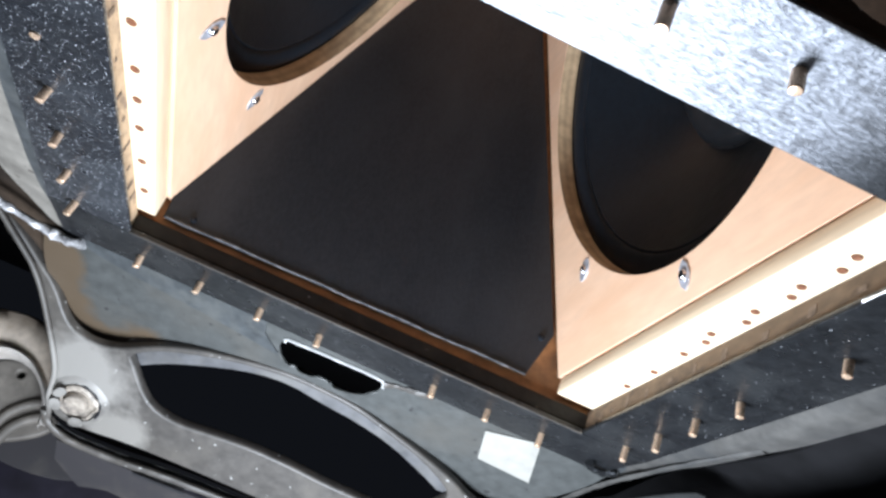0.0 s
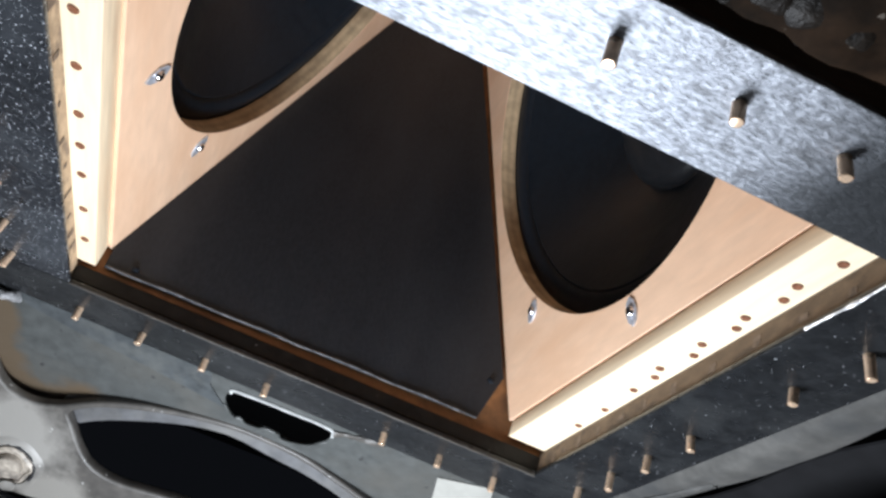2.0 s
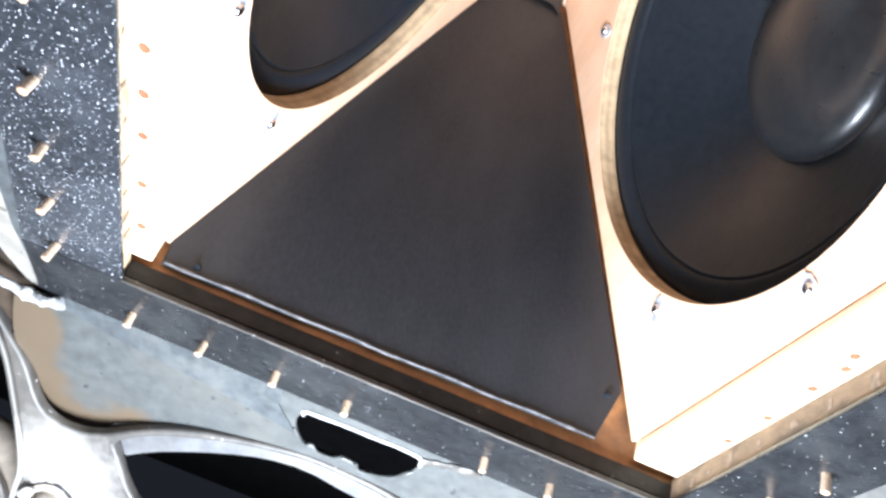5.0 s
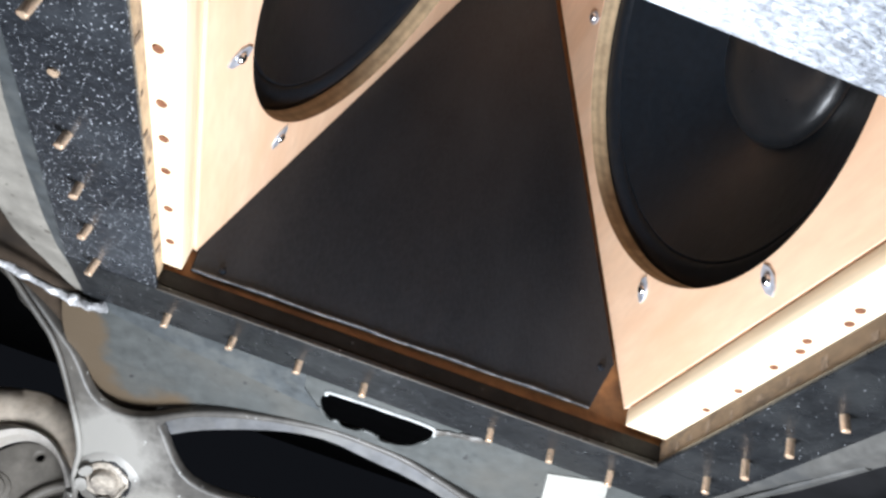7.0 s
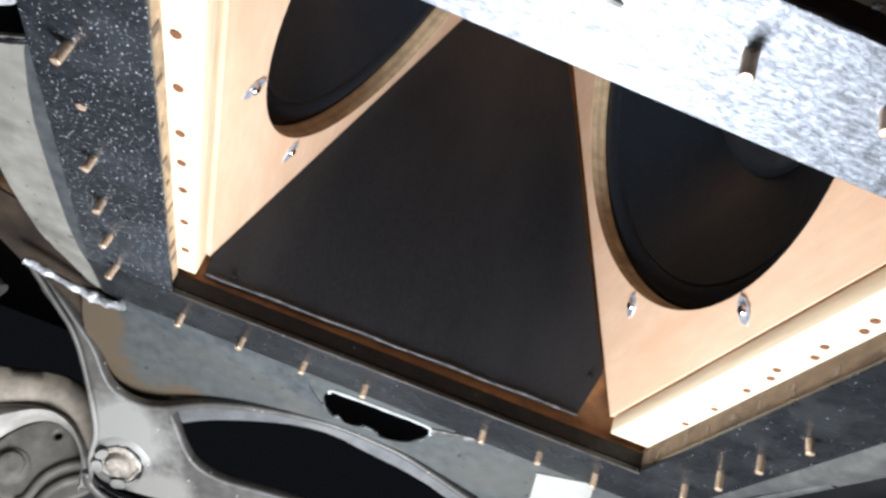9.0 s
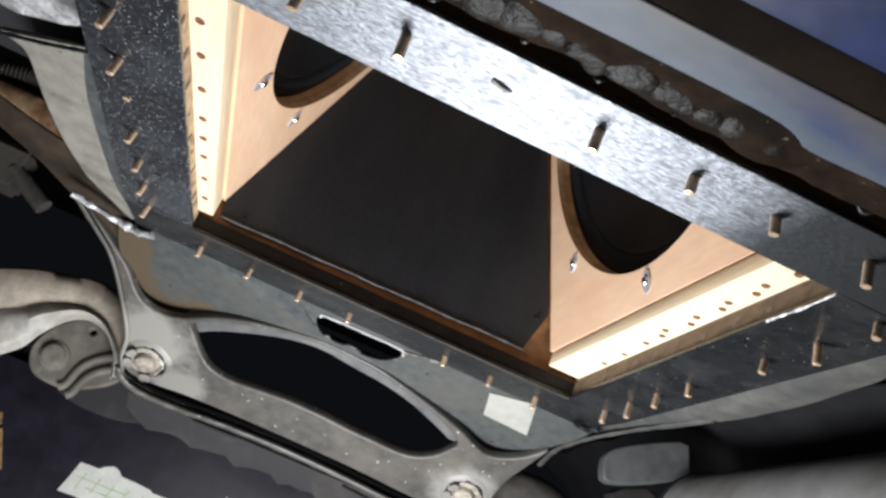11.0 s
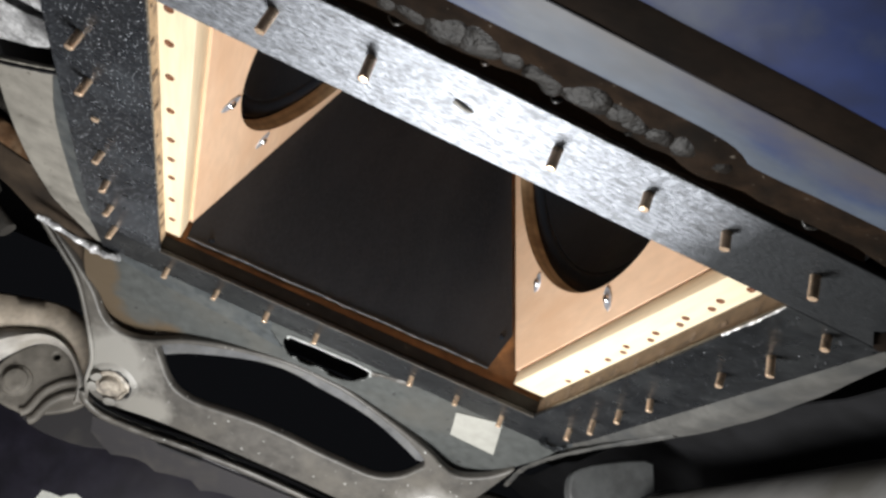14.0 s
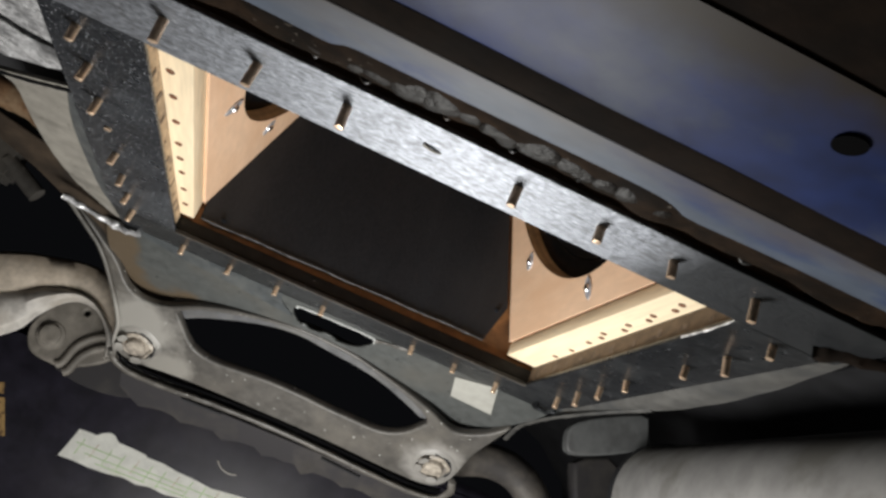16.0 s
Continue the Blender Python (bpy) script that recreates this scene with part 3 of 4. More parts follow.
part("turned_edge", tube([(-0.2746, 0.068, 0.458), (-0.289, 0.0385, 0.458), (-0.307, 0.0014, 0.458), (-0.318, -0.0497, 0.459), (-0.3224, -0.1245, 0.459)], 0.002, 8, rough=0.0006), DIRTY, side_pan)
rod = thing("welded_rod", "lumpy welded steel rod bridging the sheet and the frame", "steel rod", at=(-0.28, 0.07, H))
part("rod", tube([(-0.329, 0.056, 0.4505), (-0.304, 0.064, 0.4495), (-0.278, 0.0726, 0.4485), (-0.262, 0.071, 0.4475), (-0.247, 0.068, 0.4465)], 0.0034, 10, rough=0.0014), SPATTER, rod)
part("weld_blob", tube([(-0.272, 0.073, 0.4475), (-0.258, 0.070, 0.4465), (-0.243, 0.066, 0.447)], 0.0055, 10, rough=0.003, flat=0.6), SPATTER, rod, "dark spattered weld")

bracket = thing("tarred_bracket", "silver spattered body bracket with ragged black openings", "bracket", at=(-0.32, -0.33, H))
part("bracket_sheet", plate([smooth_loop([(-0.262, -0.40), (-0.264, -0.317), (-0.272, -0.3205), (-0.2855, -0.3215), (-0.304, -0.330), (-0.33, -0.343), (-0.40, -0.36), (-0.46, -0.42), (-0.42, -0.6), (-0.30, -0.53), (-0.27, -0.45)], 1)], 0.004, pose(0, 0, H + 0.0062), 0.001), SPATTER, bracket, "silver spattered sheet")
part("middle_strap", plate([smooth_loop([(-0.264, -0.302), (-0.2705, -0.3075), (-0.2904, -0.305), (-0.3074, -0.314), (-0.335, -0.325), (-0.36, -0.30), (-0.345, -0.268), (-0.3237, -0.252), (-0.303, -0.261), (-0.278, -0.2705), (-0.264, -0.287)], 1)], 0.004, pose(0, 0, H + 0.0085), 0.001), SPATTER, bracket, "dull silver strap between the openings")
part("bright_edge", tube([(-0.266, -0.2565, 0.4525), (-0.2994, -0.2395, 0.4525), (-0.328, -0.2265, 0.453), (-0.36, -0.213, 0.453)], 0.0016, 8, rough=0.0006), CHROME, bracket, "bright cut edge")
part("upper_web", block(-0.45, -0.27, -0.55, -0.12, 0.488, 0.493, 0.001), DARK, bracket)

rail = thing("side_rail", "rounded grey body rail dulled by road dirt", "car body panel", at=(0.285, -0.15, H))
bm = bmesh.new()
rows = []
for k in range(33):
    f = k / 32
    y = 0.085 - 0.52 * f
    inner = 0.250 + 0.014 * math.sin(math.pi * min(1.0, f * 1.15)) ** 2
    outer = 0.268 + 0.036 * math.sin(math.pi * (0.10 + 0.78 * f)) ** 1.2
    w = max(0.006, outer - inner)
    low = 0.4530 - 0.10 * w * math.sin(math.pi * f)
    section = [(inner - 0.02, 0.4570), (inner, 0.4560), (inner + 0.3 * w, low), (inner + 0.7 * w, low - 0.0005), (outer - 0.002, low + 0.003), (outer, low + 0.010), (outer, 0.50), (outer, 0.55)]
    rows.append([bm.verts.new((x + 0.0012 * noise.noise(Vector((x * 18, y * 18, 1))), y, z + 0.0014 * noise.noise(Vector((x * 22, y * 22, 5))))) for x, z in section + [(x, z + 0.003) for x, z in reversed(section)]])
for a, b in zip(rows, rows[1:]):
    for k in range(len(a)):
        n = (k + 1) % len(a)
        bm.faces.new((a[k], a[n], b[n], b[k]))
bm.faces.new(rows[0])
bm.faces.new(rows[-1][::-1])
part("rail_sheet", bm, RAIL, rail)
part("weld_lump", tube([(0.232, 0.052, 0.447), (0.246, 0.062, 0.446), (0.262, 0.056, 0.448)], 0.0045, 10, rough=0.005, flat=0.45), WORN, rail, "dark weld lump")
part("bent_flange", tube([(0.2712, 0.2437, 0.43), (0.2645, 0.1795, 0.441), (0.2639, 0.0937, 0.4445), (0.274, -0.009, 0.4475), (0.290, -0.12, 0.4495)], 0.0032, 10, flat=0.5, rough=0.0014), RAIL, rail, "thin wavy flange edge")
part("corner_sheet", plate([smooth_loop([(0.236, 0.05), (0.262, 0.02), (0.268, 0.06), (0.266, 0.12), (0.262, 0.18), (0.235, 0.17)], 1)], 0.002, pose(0, 0, 0.4535), 0.0005), GREY_DARK, rail, "dark grey corner sheet")
part("rusty_end", tube([(0.250, -0.4024, 0.449), (0.2627, -0.4129, 0.45), (0.2846, -0.4253, 0.45), (0.33, -0.44, 0.452)], lambda f: 0.009 - 0.003 * f, 10, rough=0.004, flat=0.5), RUST, rail, "rusty weld at the rail end")

# ---- blue body edge nearest the camera's start ----
sill = thing("blue_body_edge", "dusty blue painted car body edge with a folded lip", "car body panel", at=(0, -0.55, 0.44))
part("lip", plate([smooth_loop([(-0.9, -0.532), (0.9, -0.528), (0.9, -0.497), (0.30, -0.497), (0.15, -0.4972), (0.101, -0.4935), (0.094, -0.499), (0.082, -0.503), (0.05, -0.5035), (-0.06, -0.502), (-0.0865, -0.5025), (-0.093, -0.497), (-0.10, -0.4965), (-0.136, -0.4985), (-0.3, -0.4985), (-0.9, -0.4985)], 2)],
                   0.003, pose(0, 0, 0.4455), 0.001), BLUE_DUST, sill, "lighter dusty blue lip")
part("groove", sweep([(-0.5280, 0.4452), (-0.531, 0.4446), (-0.540, 0.4450), (-0.547, 0.4446), (-0.551, 0.4452)], -0.9, 0.9, 40, 0.001, 20, axis="x", thick=0.002), RUST, sill, "dirty groove")
part("cover", sweep([(-0.549, 0.446), (-0.556, 0.4435), (-0.58, 0.4440), (-0.60, 0.4445), (-0.632, 0.4458)], -0.9, 0.9, 60, 0.0012, 9, axis="x", thick=0.003), BLUE, sill)
part("grimy_underside", sweep([(-0.629, 0.4466), (-0.66, 0.4472), (-0.72, 0.452), (-0.80, 0.462), (-0.95, 0.48), (-1.1, 0.5)], -0.9, 0.9, 60, 0.003, 9, axis="x", thick=0.003), RUST, sill, "brown grimy underside")
# No hole is cut: a flat disc carries the darkness inside it.
part("drain_hole", lathe([(0.0070, 0.0004), (0.0070, 0.0), (0, -0.0001)], pose(0.1095, -0.603, 0.4436), 28), PITCH, sill, "round drain hole painted as a flat near-black disc")
cavity = thing("tarred_seam", "black tarred seam with dripping undercoat between frame and body edge", "body seam", at=(0, -0.47, 0.46))
bm = bmesh.new()
rows = []
for k in range(361):
    x = -0.9 + 1.8 * k / 360
    e = 0.0055 + 0.0055 * max(-0.5, noise.noise(Vector((x * 24, 1.5, 0)))) + 0.0025 * noise.noise(Vector((x * 75, 4.0, 0)))
    section = [(-0.4568, 0.480), (-0.4572 - e, 0.474), (-0.4585 - e, 0.4565), (-0.461 - e, 0.4522), (-0.465 - e, 0.4512), (-0.474, 0.4512), (-0.483, 0.4506), (-0.491, 0.4500), (-0.499, 0.4492), (-0.507, 0.4480), (-0.516, 0.4478)]
    ring = []
    for n, (y, z) in enumerate(section):
        p = Vector((x, y, z))
        z -= 0.0045 * (1 < n < 8) * max(0.0, noise.noise(p * 38)) + 0.0016 * noise.noise(p * 24 + Vector((7, 0, 0))) * (n > 1)
        ring.append(bm.verts.new((x, y + 0.001 * noise.noise(p * 60), min(z, 0.481))))
    rows.append(ring + [bm.verts.new(v.co + Vector((0, 0, 0.003))) for v in reversed(ring)])
for a, b in zip(rows, rows[1:]):
    for k in range(len(a)):
        n = (k + 1) % len(a)
        bm.faces.new((a[k], a[n], b[n], b[k]))
for x, y, run in ((-0.20, -0.463, 0.03), (-0.105, -0.465, 0.016), (-0.078, -0.463, 0.024), (-0.03, -0.466, 0.014), (0.008, -0.464, 0.02), (0.048, -0.467, 0.012), (0.078, -0.466, 0.022), (0.15, -0.465, 0.03)):
    run *= 0.35
    drip = [(x, y, 0.4545), (x + run * 0.4, y + 0.0008, 0.4528), (x + run * 0.7, y - 0.0006, 0.4532), (x + run, y + 0.0004, 0.4548)]
    part("tar_drip", tube(drip, lambda f: 0.0006 + 0.0012 * math.sin(math.pi * f), 10, 4, rough=0.0008), TAR, cavity, "glossy black drip of undercoat")
rng = random.Random(31)
for k in range(15):
    x = -0.098 + 0.0135 * k + rng.uniform(-0.004, 0.004)
    far = -0.496 + rng.uniform(0, 0.010)
    near = -0.4665 - rng.uniform(0, 0.008)
    lean = rng.uniform(-0.003, 0.008)
    ridge = [(x - lean, far, 0.4508), (x - lean * 0.4, far * 0.6 + near * 0.4, 0.4500), (x + 0.002, far * 0.2 + near * 0.8, 0.4502), (x + lean * 0.5, near, 0.4512)]
    fat = rng.uniform(0.006, 0.013)
    part("tar_run", tube(ridge, lambda f, fat=fat: fat * (0.35 + 0.65 * math.sin(math.pi * f)), 14, 8, rough=0.0014, flat=0.14), TAR_RUN, cavity, "lumpy glossy run of grey-black undercoat")
part("channel", bm, TAR_BROWN, cavity, "brown waxed channel with a ragged edge")

# ---- rear subframe ----
sub = thing("rear_subframe", "dusty grey pressed steel suspension subframe with an arched opening and bolts", "subframe", at=(0, 0.235, 0.357))
SUB = frame_of((0, 0.235, 0.357), (1, 0, 0), (0, -1, 0.7))
gap_line = [(-0.2801, 0.1325), (-0.2644, 0.1168), (-0.2464, 0.083), (-0.224, 0.0729), (-0.1975, 0.0781), (-0.1694, 0.0975), (-0.1345, 0.1145), (-0.0915, 0.1256), (-0.0425, 0.1348), (-0.007, 0.1334), (0.0278, 0.1314), (0.0669, 0.1202), (0.1072, 0.1079), (0.1473, 0.0935), (0.1753, 0.077), (0.1939, 0.0766), (0.2177, 0.0911), (0.233, 0.1088), (0.2404, 0.1227)]
left_line = [(-0.3348, 0.1811), (-0.3013, 0.1462), (-0.2896, 0.1329), (-0.2772, 0.1114), (-0.2628, 0.0773), (-0.2517, 0.0484), (-0.2456, 0.0246), (-0.2453, -0.0034), (-0.2405, -0.0245)]
low_line = [(-0.228, -0.0343), (-0.1965, -0.034), (-0.1622, -0.0292), (-0.0907, -0.0286), (-0.0173, -0.0298), (0.058, -0.0319), (0.1369, -0.0389), (0.190, -0.0400), (0.212, -0.0300)]
right_line = [(0.2209, 0.0014), (0.2226, 0.0483), (0.2321, 0.0816), (0.243, 0.1182)]
floor_line = [(-0.1835, 0.0780), (-0.1765, 0.0684), (-0.1623, 0.0443), (-0.148, 0.0288), (-0.1285, 0.0227), (-0.1082, 0.0227), (-0.0746, 0.0275), (-0.0401, 0.0298), (-0.0041, 0.0287), (0.0332, 0.025), (0.07, 0.0239), (0.1006, 0.0229), (0.1194, 0.0301), (0.1351, 0.044), (0.1455, 0.0640), (0.1500, 0.0705)]
crest_line = [(0.1431, 0.0817), (0.1096, 0.1004), (0.0688, 0.1135), (0.0299, 0.1241), (-0.0056, 0.1277), (-0.0396, 0.1282), (-0.0714, 0.1234), (-0.1025, 0.1165), (-0.1327, 0.1064), (-0.1624, 0.0941)]
outer = smooth_loop(left_line + low_line + right_line + gap_line[::-1] + [(-0.305, 0.1585)], 2)
opening = smooth_loop(floor_line + crest_line, 1)
inward = Matrix.Translation((0, 0, 0.015 if SUB.col[2].y > 0 else -0.015))
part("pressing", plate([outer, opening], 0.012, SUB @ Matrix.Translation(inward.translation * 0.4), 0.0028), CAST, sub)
arch = [(0.146, 0.0604), (0.1198, 0.0742), (0.0762, 0.0931), (0.0363, 0.1021), (-0.0002, 0.1059), (-0.037, 0.1119), (-0.0699, 0.1078), (-0.1008, 0.0976), (-0.131, 0.0849), (-0.155, 0.0732), (-0.178, 0.0574)]
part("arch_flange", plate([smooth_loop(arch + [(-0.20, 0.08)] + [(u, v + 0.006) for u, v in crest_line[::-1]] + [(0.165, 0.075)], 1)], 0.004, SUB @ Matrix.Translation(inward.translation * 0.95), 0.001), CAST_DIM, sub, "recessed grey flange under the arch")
out = 1 if SUB.col[2].y < 0 else -1
for u, v in ((-0.2155, 0.0), (0.188, 0.006)):
    at = SUB @ Matrix.Translation((u, v, 0)) @ (Matrix() if out == 1 else Matrix.Rotation(math.pi, 4, "X"))
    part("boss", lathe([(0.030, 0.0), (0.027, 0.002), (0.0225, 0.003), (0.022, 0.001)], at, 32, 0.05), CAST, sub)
    part("washer", lathe([(0.0205, 0.0005), (0.0205, 0.003), (0.018, 0.0045), (0.0165, 0.0025), (0.010, 0.002)], at, 28, 0.12), BOLT, sub, "chipped washer")
    part("bolt", lathe([(0.0125, 0.001), (0.0125, 0.007), (0.011, 0.009), (0.007, 0.0095), (0, 0.0075)], at, 20), BOLT, sub, "dirty bolt head")
    for turn in (60, 110, 195):
        tab = at @ Matrix.Rotation(radians(turn), 4, "Z") @ Matrix.Translation((0, 0, 0.0045)) @ Matrix.Rotation(radians(12), 4, "X")
        part("locking_tab", plate([smooth_loop([(-0.007, 0.0155), (0.005, 0.015), (0.008, 0.021), (0.004, 0.0255), (-0.008, 0.024)], 1)], 0.0018, tab, 0.0005), CAST, sub, "bent locking tab")
    groove = [(0.0225 * math.cos(a), 0.0225 * math.sin(a), 0.0022) for a in [math.pi * (-0.15 + 0.75 * k / 10) for k in range(11)]]
    part("washer_groove", tube([at @ Vector(p) for p in groove], 0.0013, 8, 3, rough=0.0012), DARK, sub, "dark crack round the washer")
edge_line = [(-0.243, -0.024), (-0.238, -0.0400), (-0.2184, -0.0510), (-0.1924, -0.0535), (-0.1566, -0.0525), (-0.1225, -0.0488), (-0.0868, -0.0470), (-0.0143, -0.0462), (0.0639, -0.0510), (0.1425, -0.0570), (0.1897, -0.0580), (0.2176, -0.0500), (0.2270, -0.0292), (0.2215, -0.008)]
part("lower_lip", tube([SUB @ Vector((u, v, 0.002 * out)) for u, v in edge_line], 0.0055, 12, flat=0.7, rough=0.001), CAST, sub, "light lower lip")
# Near-black rod paints the recess's shade and covers the pressing's lit edge.
part("lip_recess_shade", tube([SUB @ Vector((u, v + 0.0095, -0.004 * out)) for u, v in edge_line[1:-2]], 0.0062, 10, flat=0.5), PITCH, sub, "near-black rod painted as shade in the recess over the lip")
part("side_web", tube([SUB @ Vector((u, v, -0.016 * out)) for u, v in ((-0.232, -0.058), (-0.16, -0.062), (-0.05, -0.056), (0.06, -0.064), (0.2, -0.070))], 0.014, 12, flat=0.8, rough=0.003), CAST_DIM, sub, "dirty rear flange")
for u0, v0, u1, v1 in ((-0.142, -0.0590, -0.087, -0.0575), (0.055, -0.0625, 0.112, -0.0690)):
    part("lip_slot", tube([SUB @ Vector((u0, v0, 0.004 * out)), SUB @ Vector((u1, v1, 0.004 * out))], 0.0016, 8), DARK, sub, "narrow dark slot")
FR = frame_of((0, 0.252, 0.346), (1, 0, 0), (0, -1, 0.7))
# Added sheet that imitates the subframe mirrored in the glossy tank.
reflection_low = [(-0.205 + 0.0145 * k, -0.073 - 0.008 * (1 + noise.noise(Vector((k * 0.73, 2.2, 0)))) - 0.009 * (k % 4 == 1)) for k in range(29)]
part("skirt_reflection", plate([[(-0.225, -0.04), (-0.222, -0.066)] + reflection_low + [(0.22, -0.04)]], 0.003, FR, 0.001), DUST_REFLECTION, sub, "ragged dim sheet painted as the subframe's reflection in the tank")
part("upright", tube([(-0.53, 0.17, 0.562), (-0.434, 0.16, 0.5164), (-0.4068, 0.16, 0.503), (-0.3545, 0.16, 0.4793), (-0.330, 0.15, 0.460), (-0.305, 0.135, 0.448)], lambda f: 0.006 + 0.001 * f, 12, flat=0.4), CAST, sub, "thin grey upright")
part("edge_fold", tube([SUB @ Vector((u + 0.002, v, 0.004 * out)) for u, v in left_line], 0.0026, 10), CAST, sub, "pale folded edge")
part("upright_brace", tube([(-0.366, 0.10, 0.5035), (-0.352, 0.10, 0.486), (-0.337, 0.10, 0.466)], 0.006, 10, flat=0.4), CAST_DIM, sub, "short grey brace")

arm = thing("control_arm", "beige dust-covered curved pressed steel control arm", "control arm", at=(-0.4, 0.36, 0.39))
high = [(-0.60, 0.350), (-0.50, 0.398), (-0.4402, 0.4256), (-0.4081, 0.4357), (-0.3743, 0.4439), (-0.3387, 0.4494), (-0.306, 0.4432), (-0.276, 0.425), (-0.252, 0.395), (-0.245, 0.36)]
ridge = [(-0.57, 0.295), (-0.46, 0.345), (-0.4103, 0.3706), (-0.3833, 0.3894), (-0.352, 0.4012), (-0.330, 0.4040), (-0.308, 0.4000), (-0.2882, 0.3880), (-0.268, 0.368), (-0.258, 0.34)]
low = [(-0.52, 0.235), (-0.43, 0.290), (-0.3857, 0.3255), (-0.3690, 0.3561), (-0.3493, 0.3818), (-0.329, 0.3934), (-0.3091, 0.3916), (-0.2929, 0.3824), (-0.2749, 0.3619), (-0.265, 0.335)]
def pressed(sections, seed):
    """A sheet with two sides through rows of points, its rows smoothed lengthwise."""
    lines = [spline(line, 5) for line in sections]
    bm = bmesh.new()
    rings = []
    for ring in zip(*lines):
        front = [p + Vector((0, 0.0025 * noise.noise(p * 40 + Vector((seed, 0, 0))), 0)) for p in ring]
        rings.append([bm.verts.new(p) for p in front + [p + Vector((0, 0.004, 0)) for p in reversed(front)]])
    for a, b in zip(rings, rings[1:]):
        for k in range(len(a)):
            n = (k + 1) % len(a)
            bm.faces.new((a[k], a[n], b[n], b[k]))
    bm.faces.new(rings[0])
    bm.faces.new(rings[-1][::-1])
    return bm
def line_at(points, y, other=None, f=0.0):
    return [(x + ((other[k][0] - x) * f if other else 0), y, z + ((other[k][1] - z) * f if other else 0)) for k, (x, z) in enumerate(points)]
part("upper_face", pressed([line_at(high, 0.385), line_at(high, 0.366, ridge, 0.15), line_at(high, 0.358, ridge, 0.45), line_at(high, 0.357, ridge, 0.8), line_at(ridge, 0.362)], 1), DUSTY, arm, "brownish dusty upper face")
part("rolled_edge", pressed([line_at(ridge, 0.3615), line_at(ridge, 0.351, low, 0.2), line_at(ridge, 0.346, low, 0.5), line_at(ridge, 0.350, low, 0.85), line_at(low, 0.368)], 2), ARM_PALE, arm, "pale rolled lower edge")
part("pivot_bolt", tube([(-0.252, 0.362, 0.345), (-0.242, 0.30, 0.348), (-0.230, 0.246, 0.352)], 0.006, 12), MOUNT, arm, "dusty pivot bolt")
mount = thing("arm_mount", "dusty metal mounting plate with a bolt and a small hole", "mounting bracket", at=(-0.33, 0.41, 0.35))
MP = frame_of((0, 0.41, 0), (1, 0, 0), (0, 0, 1))
part("mount_plate", plate([smooth_loop([(-0.3757, 0.321), (-0.3826, 0.3409), (-0.3761, 0.3647), (-0.3602, 0.3861), (-0.339, 0.402), (-0.300, 0.400), (-0.27, 0.385), (-0.255, 0.3524), (-0.265, 0.335), (-0.290, 0.318), (-0.3162, 0.3059), (-0.3399, 0.3048), (-0.3635, 0.3083)], 2), circle(-0.3214, 0.3872, 0.0042, 20)], 0.012, MP, 0.003), MOUNT, mount)
part("dusty_shield", plate([smooth_loop([(-0.345, 0.310), (-0.30, 0.335), (-0.255, 0.350), (-0.22, 0.335), (-0.19, 0.315), (-0.2233, 0.3000), (-0.2596, 0.2942), (-0.3062, 0.2949)], 2)], 0.004, MP @ Matrix.Translation((0, 0, -0.012 if MP.col[2].y < 0 else 0.012)), 0.001), DUST_REFLECTION, mount, "dim dusty shield below")
part("hole_back", plate([circle(-0.3214, 0.3872, 0.008, 16)], 0.003, MP @ Matrix.Translation((0, 0, -0.008 if MP.col[2].y < 0 else 0.008)), 0.0003), DARK, mount, "dark small hole")
facing = Matrix.Translation((-0.3497, 0.404, 0.3396)) @ Matrix.Rotation(math.pi / 2, 4, "X")
part("bolt", lathe([(0.020, 0), (0.019, 0.003), (0.0145, 0.004), (0.014, 0.009), (0.010, 0.0105), (0.006, 0.0095), (0, 0.0095)], facing, 24), MOUNT, mount)
for line, r in ((((-0.325, 0.306), (-0.318, 0.3131), (-0.3119, 0.3386), (-0.298, 0.357), (-0.2771, 0.3702), (-0.262, 0.373)), 0.0055), (((-0.312, 0.300), (-0.3065, 0.3058), (-0.2993, 0.3292), (-0.2846, 0.3461), (-0.2659, 0.3558), (-0.25, 0.358)), 0.006)):
    part("rib", tube([(x, 0.402, z) for x, z in line], r, 10), MOUNT, mount, "curved pressed rib")

# ---- tank, torn label, muffler and things in the dark ----
tank = thing("plastic_tank", "black dusty plastic tank behind the subframe", "tank", at=(0, 1.0, 0.05))
part("shell", block(-1.6, 1.1, 0.75, 1.4, 0.02, 0.41, 0.06), PLASTIC, tank)
part("top_seam", tube([(-1.5, 0.752, 0.38), (0, 0.748, 0.38), (1.0, 0.752, 0.38)], 0.006, 10, 10), PLASTIC, tank, "moulded seam")
for x in (-0.62, 0.58):
    part("strap", tube([(x, 0.746, 0.36), (x + 0.02, 0.744, 0.22), (x + 0.03, 0.746, 0.06)], 0.014, 10, flat=0.3, up=(0, 1, 0)), PLASTIC, tank)
part("scuff", tube([(-0.070, 0.7485, 0.2755), (-0.0595, 0.7475, 0.266), (-0.043, 0.7475, 0.262), (-0.029, 0.7485, 0.2645)], 0.0014, 8), ARM_PALE, tank, "pale curved scuff")
label = thing("torn_label", "torn pale paper label with faint green lines on a black tank", "label", at=(-0.15, 0.748, 0.225))
LB = frame_of((0, 0.7488, -0.012), (1, 0, 0), (0, 0, 1))
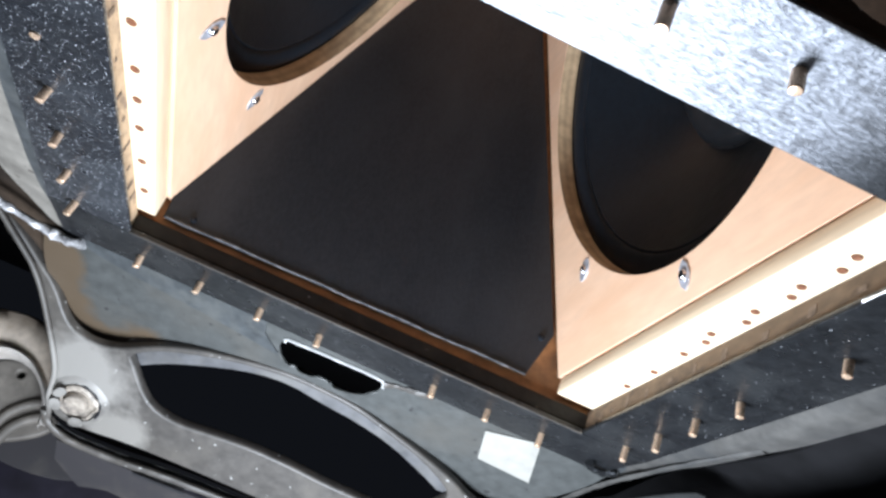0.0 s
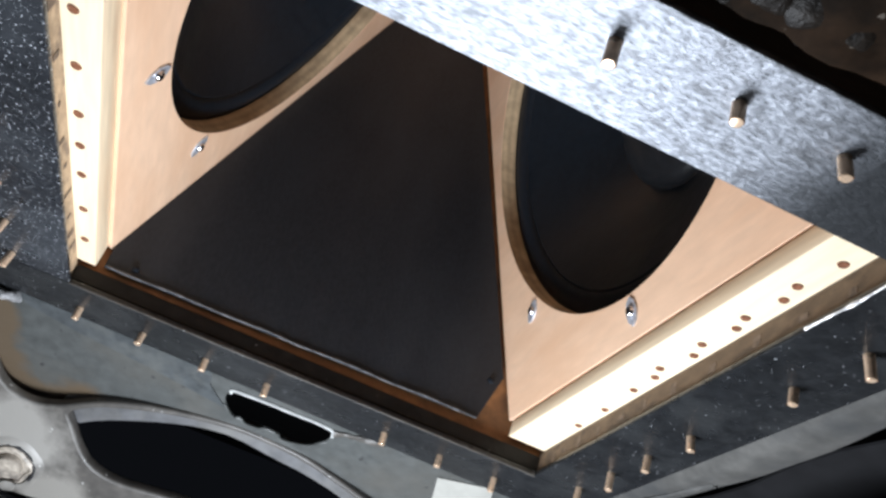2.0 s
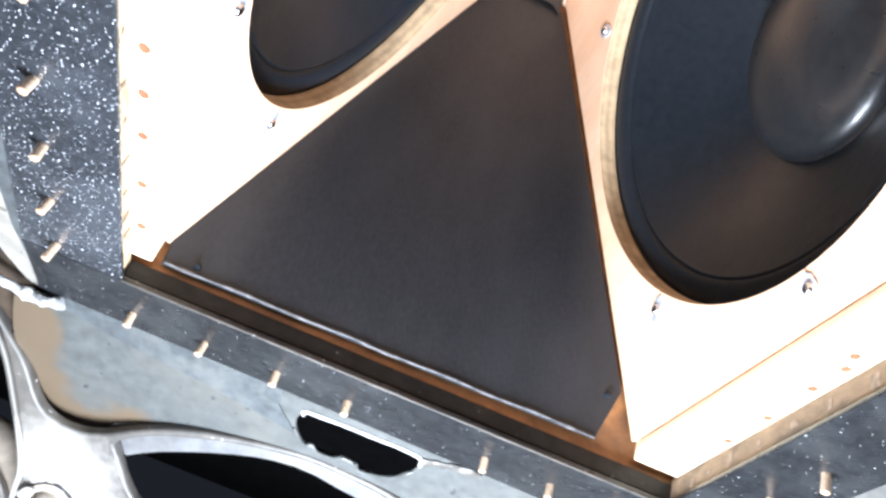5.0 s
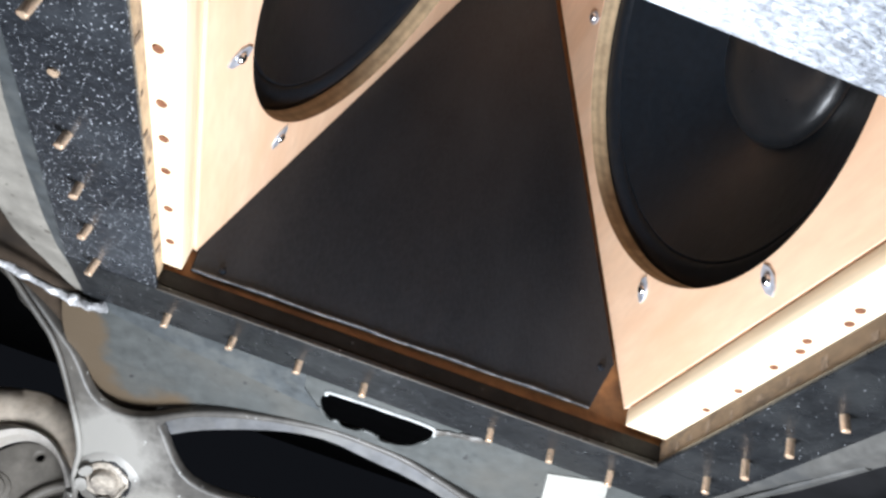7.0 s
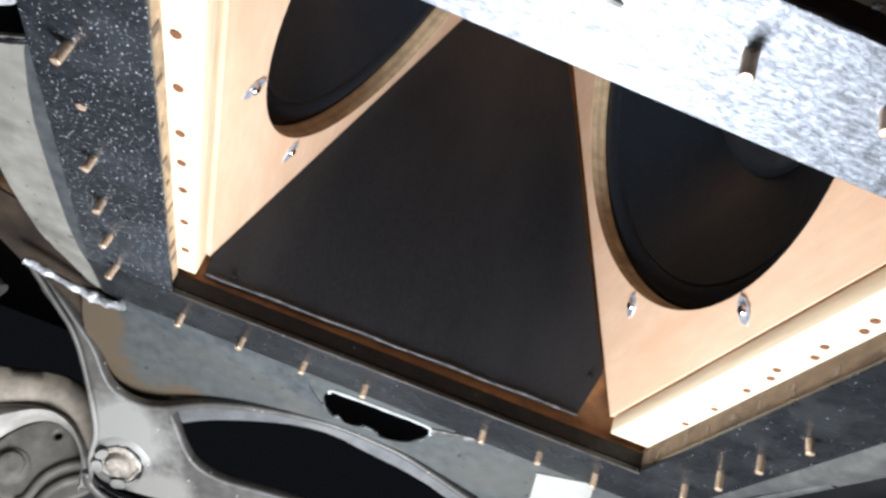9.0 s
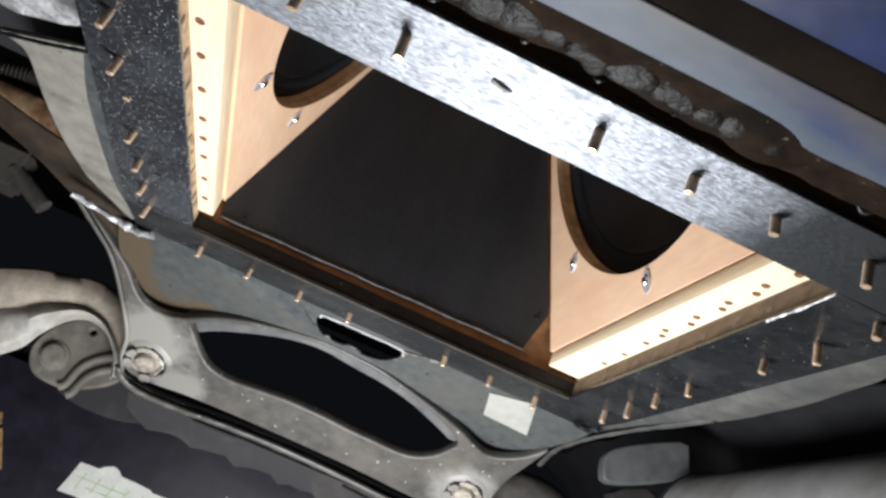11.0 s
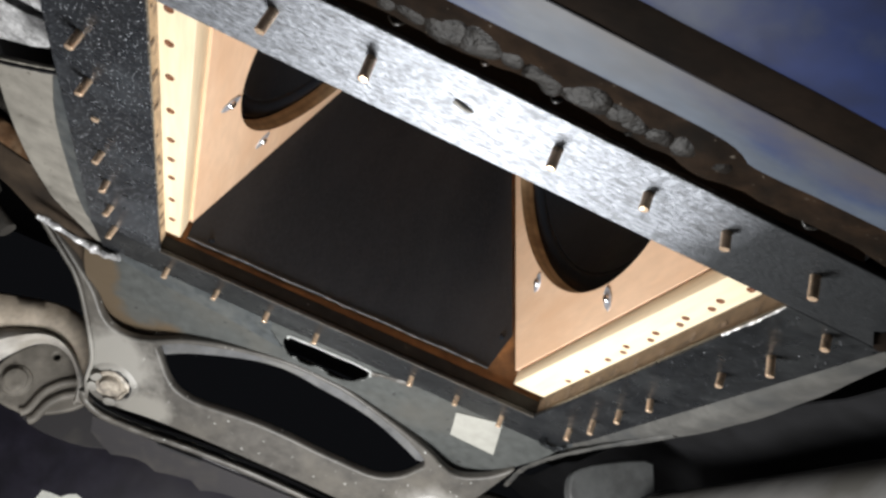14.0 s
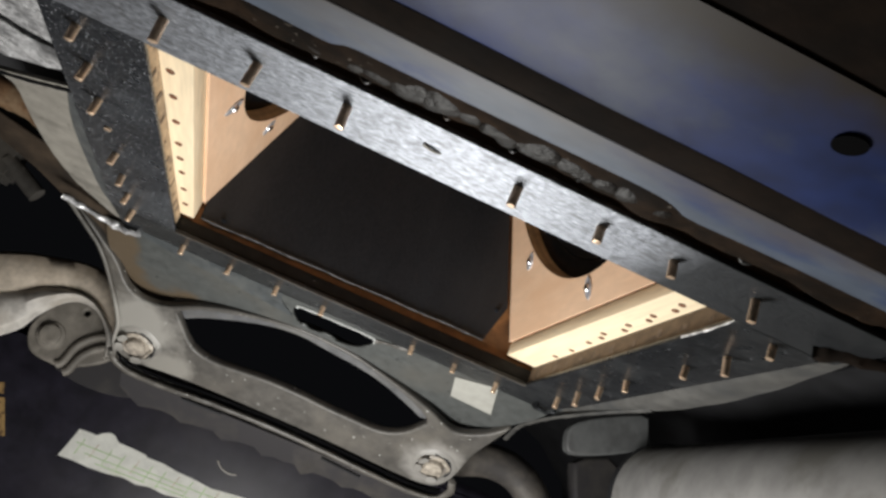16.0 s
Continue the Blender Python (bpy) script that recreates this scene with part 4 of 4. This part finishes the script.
torn = [(-0.3227, 0.1975), (-0.3165, 0.222), (-0.3102, 0.2502), (-0.295, 0.2515), (-0.2796, 0.2511), (-0.271, 0.2585), (-0.2589, 0.2638), (-0.249, 0.261), (-0.2401, 0.2535), (-0.212, 0.253), (-0.1884, 0.2512), (-0.184, 0.248), (-0.155, 0.2487), (-0.128, 0.2448), (-0.095, 0.2435), (-0.0612, 0.2396), (-0.01, 0.245), (0.0387, 0.2468), (0.1378, 0.2405),
        (0.0568, 0.1998), (0.0, 0.206), (-0.0525, 0.2077), (-0.075, 0.2035), (-0.1015, 0.2053), (-0.13, 0.2012), (-0.1578, 0.204), (-0.182, 0.1995), (-0.2061, 0.2026), (-0.235, 0.1985), (-0.2673, 0.197), (-0.295, 0.1985)]
part("paper", plate([torn], 0.0012, LB, 0.0002), PAPER, label)
front = LB @ Matrix.Translation((0, 0, 0.0009 if LB.col[2].y < 0 else -0.0009))
rnd = random.Random(3)
for i in range(14):
    x, a = -0.300 + 0.025 * i, rnd.uniform(0.0, 0.010)
    part("print_line", plate([[(x, 0.2065 + a), (x + 0.0013, 0.2065 + a), (x + 0.0068, 0.238), (x + 0.0055, 0.238)]], 0.0004, front, 0.0001), BROWN_INK if i % 3 == 1 else GREEN_INK, label, "faint printed line")
for x0, x1, z in ((-0.305, -0.22, 0.228), (-0.285, -0.10, 0.216), (-0.20, 0.03, 0.225), (-0.26, -0.17, 0.2065), (-0.15, -0.03, 0.2095)):
    part("print_line", plate([[(x0, z), (x1, z + 0.001), (x1, z + 0.0024), (x0, z + 0.0012)]], 0.0004, front, 0.0001), GREEN_INK, label, "faint green printed line")
scrap = thing("sticker_scrap", "torn tan scrap of sticker on the black tank", "label", at=(-0.44, 0.748, 0.225))
part("paper", plate([[(-0.4713, 0.2706), (-0.459, 0.2759), (-0.451, 0.257), (-0.463, 0.254)]], 0.0012, LB, 0.0002), SCRAP, scrap)
part("paper", plate([[(-0.456, 0.250), (-0.446, 0.252), (-0.4151, 0.195), (-0.4273, 0.1901), (-0.438, 0.215)]], 0.0012, LB, 0.0002), SCRAP, scrap)
muffler = thing("muffler", "dull grey steel exhaust muffler hanging under the car", "muffler", at=(0.475, -0.1, 0.4))
MU = Matrix.Translation((0.528, 0.268, 0.432)) @ Matrix.Rotation(math.pi / 2, 4, "X")
part("shell", lathe([(0, -0.012), (0.05, -0.01), (0.074, -0.002), (0.083, 0.008), (0.086, 0.012), (0.086, 0.02), (0.084, 0.023), (0.084, 0.83), (0.075, 0.85), (0, 0.86)], MU, 64), ALU, muffler)
part("end_rim", lathe([(0.084, 0.006), (0.088, 0.008), (0.088, 0.016), (0.084, 0.018)], MU, 64), DARK, muffler, "dark end seam")
hanger = thing("hanger_box", "grey sheet box bracket in shadow", "bracket", at=(0.4, 0.26, 0.42))
HB = frame_of((0, 0.30, 0), (1, 0, 0), (0, 0, 1))
part("plate", plate([smooth_loop([(0.372, 0.470), (0.370, 0.4898), (0.3835, 0.5067), (0.4299, 0.533), (0.483, 0.5571), (0.490, 0.535), (0.498, 0.508), (0.4574, 0.4838), (0.4100, 0.462), (0.3794, 0.4534)], 1)], 0.02, HB, 0.004), HANGER, hanger, "flat grey plate")
part("lower_block", plate([smooth_loop([(0.395, 0.452), (0.4574, 0.482), (0.475, 0.4241), (0.48, 0.38), (0.42, 0.38), (0.400, 0.43)], 1)], 0.03, HB @ Matrix.Translation((0, 0, -0.01 if HB.col[2].y < 0 else 0.01)), 0.005), DUST_REFLECTION, hanger)
pipe = thing("bent_pipe", "dusty brown bent pipe in shadow beside the subframe", "pipe", at=(0.31, 0.30, 0.40))
part("pipe", tube([(0.20, 0.30, 0.375), (0.245, 0.30, 0.393), (0.280, 0.30, 0.403), (0.318, 0.30, 0.400), (0.352, 0.30, 0.380), (0.385, 0.30, 0.345), (0.41, 0.30, 0.30)], 0.024, 18), PIPE, pipe)

link = thing("threaded_link", "grey threaded adjuster rod with a rusty tube", "suspension link", at=(-0.53, 0.3, 0.63))
rod_line = [Vector((-0.64, 0.305, 0.612)), Vector((-0.5337, 0.305, 0.6407)), Vector((-0.46, 0.305, 0.646))]
ridges = []
for k in range(80):
    f = k / 79
    ridges.append(rod_line[0].lerp(rod_line[1], f * 2) if f < 0.5 else rod_line[1].lerp(rod_line[2], f * 2 - 1))
part("threaded_rod", tube(ridges, lambda f: 0.0145 + 0.0022 * math.sin(f * 250), 14, 4), CAST, link, "grey threaded rod")
part("rusty_tube", tube([(-0.66, 0.30, 0.600), (-0.5802, 0.30, 0.6028), (-0.5131, 0.30, 0.6043), (-0.4803, 0.30, 0.6003), (-0.43, 0.30, 0.585)], 0.021, 14, rough=0.002), material("orange_rust", (0.20, 0.105, 0.052), 0.8, scale=60, vary=0.4, second=(0.33, 0.22, 0.13), patch=18, edge=(0.5, 0.62)), link, "orange rusty tube")
hose = thing("hose_end", "pale grey hose end in the dark", "hose", at=(-0.45, 0.34, 0.5))
part("hose", tube([(-0.50, 0.34, 0.53), (-0.47, 0.34, 0.515), (-0.442, 0.34, 0.50)], 0.012, 14), CAST, hose)
part("collar", block(-0.56, -0.485, 0.33, 0.37, 0.50, 0.56, 0.006), CAST, hose)
wing = thing("inner_wing", "dark dusty inner wing panel in shadow", "car body panel", at=(0.7, 0.2, 0.5))
part("wing_seam", tube([(0.66, -0.5, 0.515), (0.655, 0.2, 0.515), (0.66, 0.9, 0.515)], 0.008, 10), DARK, wing, "dusty seam")
part("wing_sheet", sweep([(0.50, 0.60), (0.58, 0.585), (0.66, 0.52), (0.70, 0.42), (0.71, 0.25)], -0.6, 1.0, 24, 0.03, 6, thick=0.003), DARK, wing)
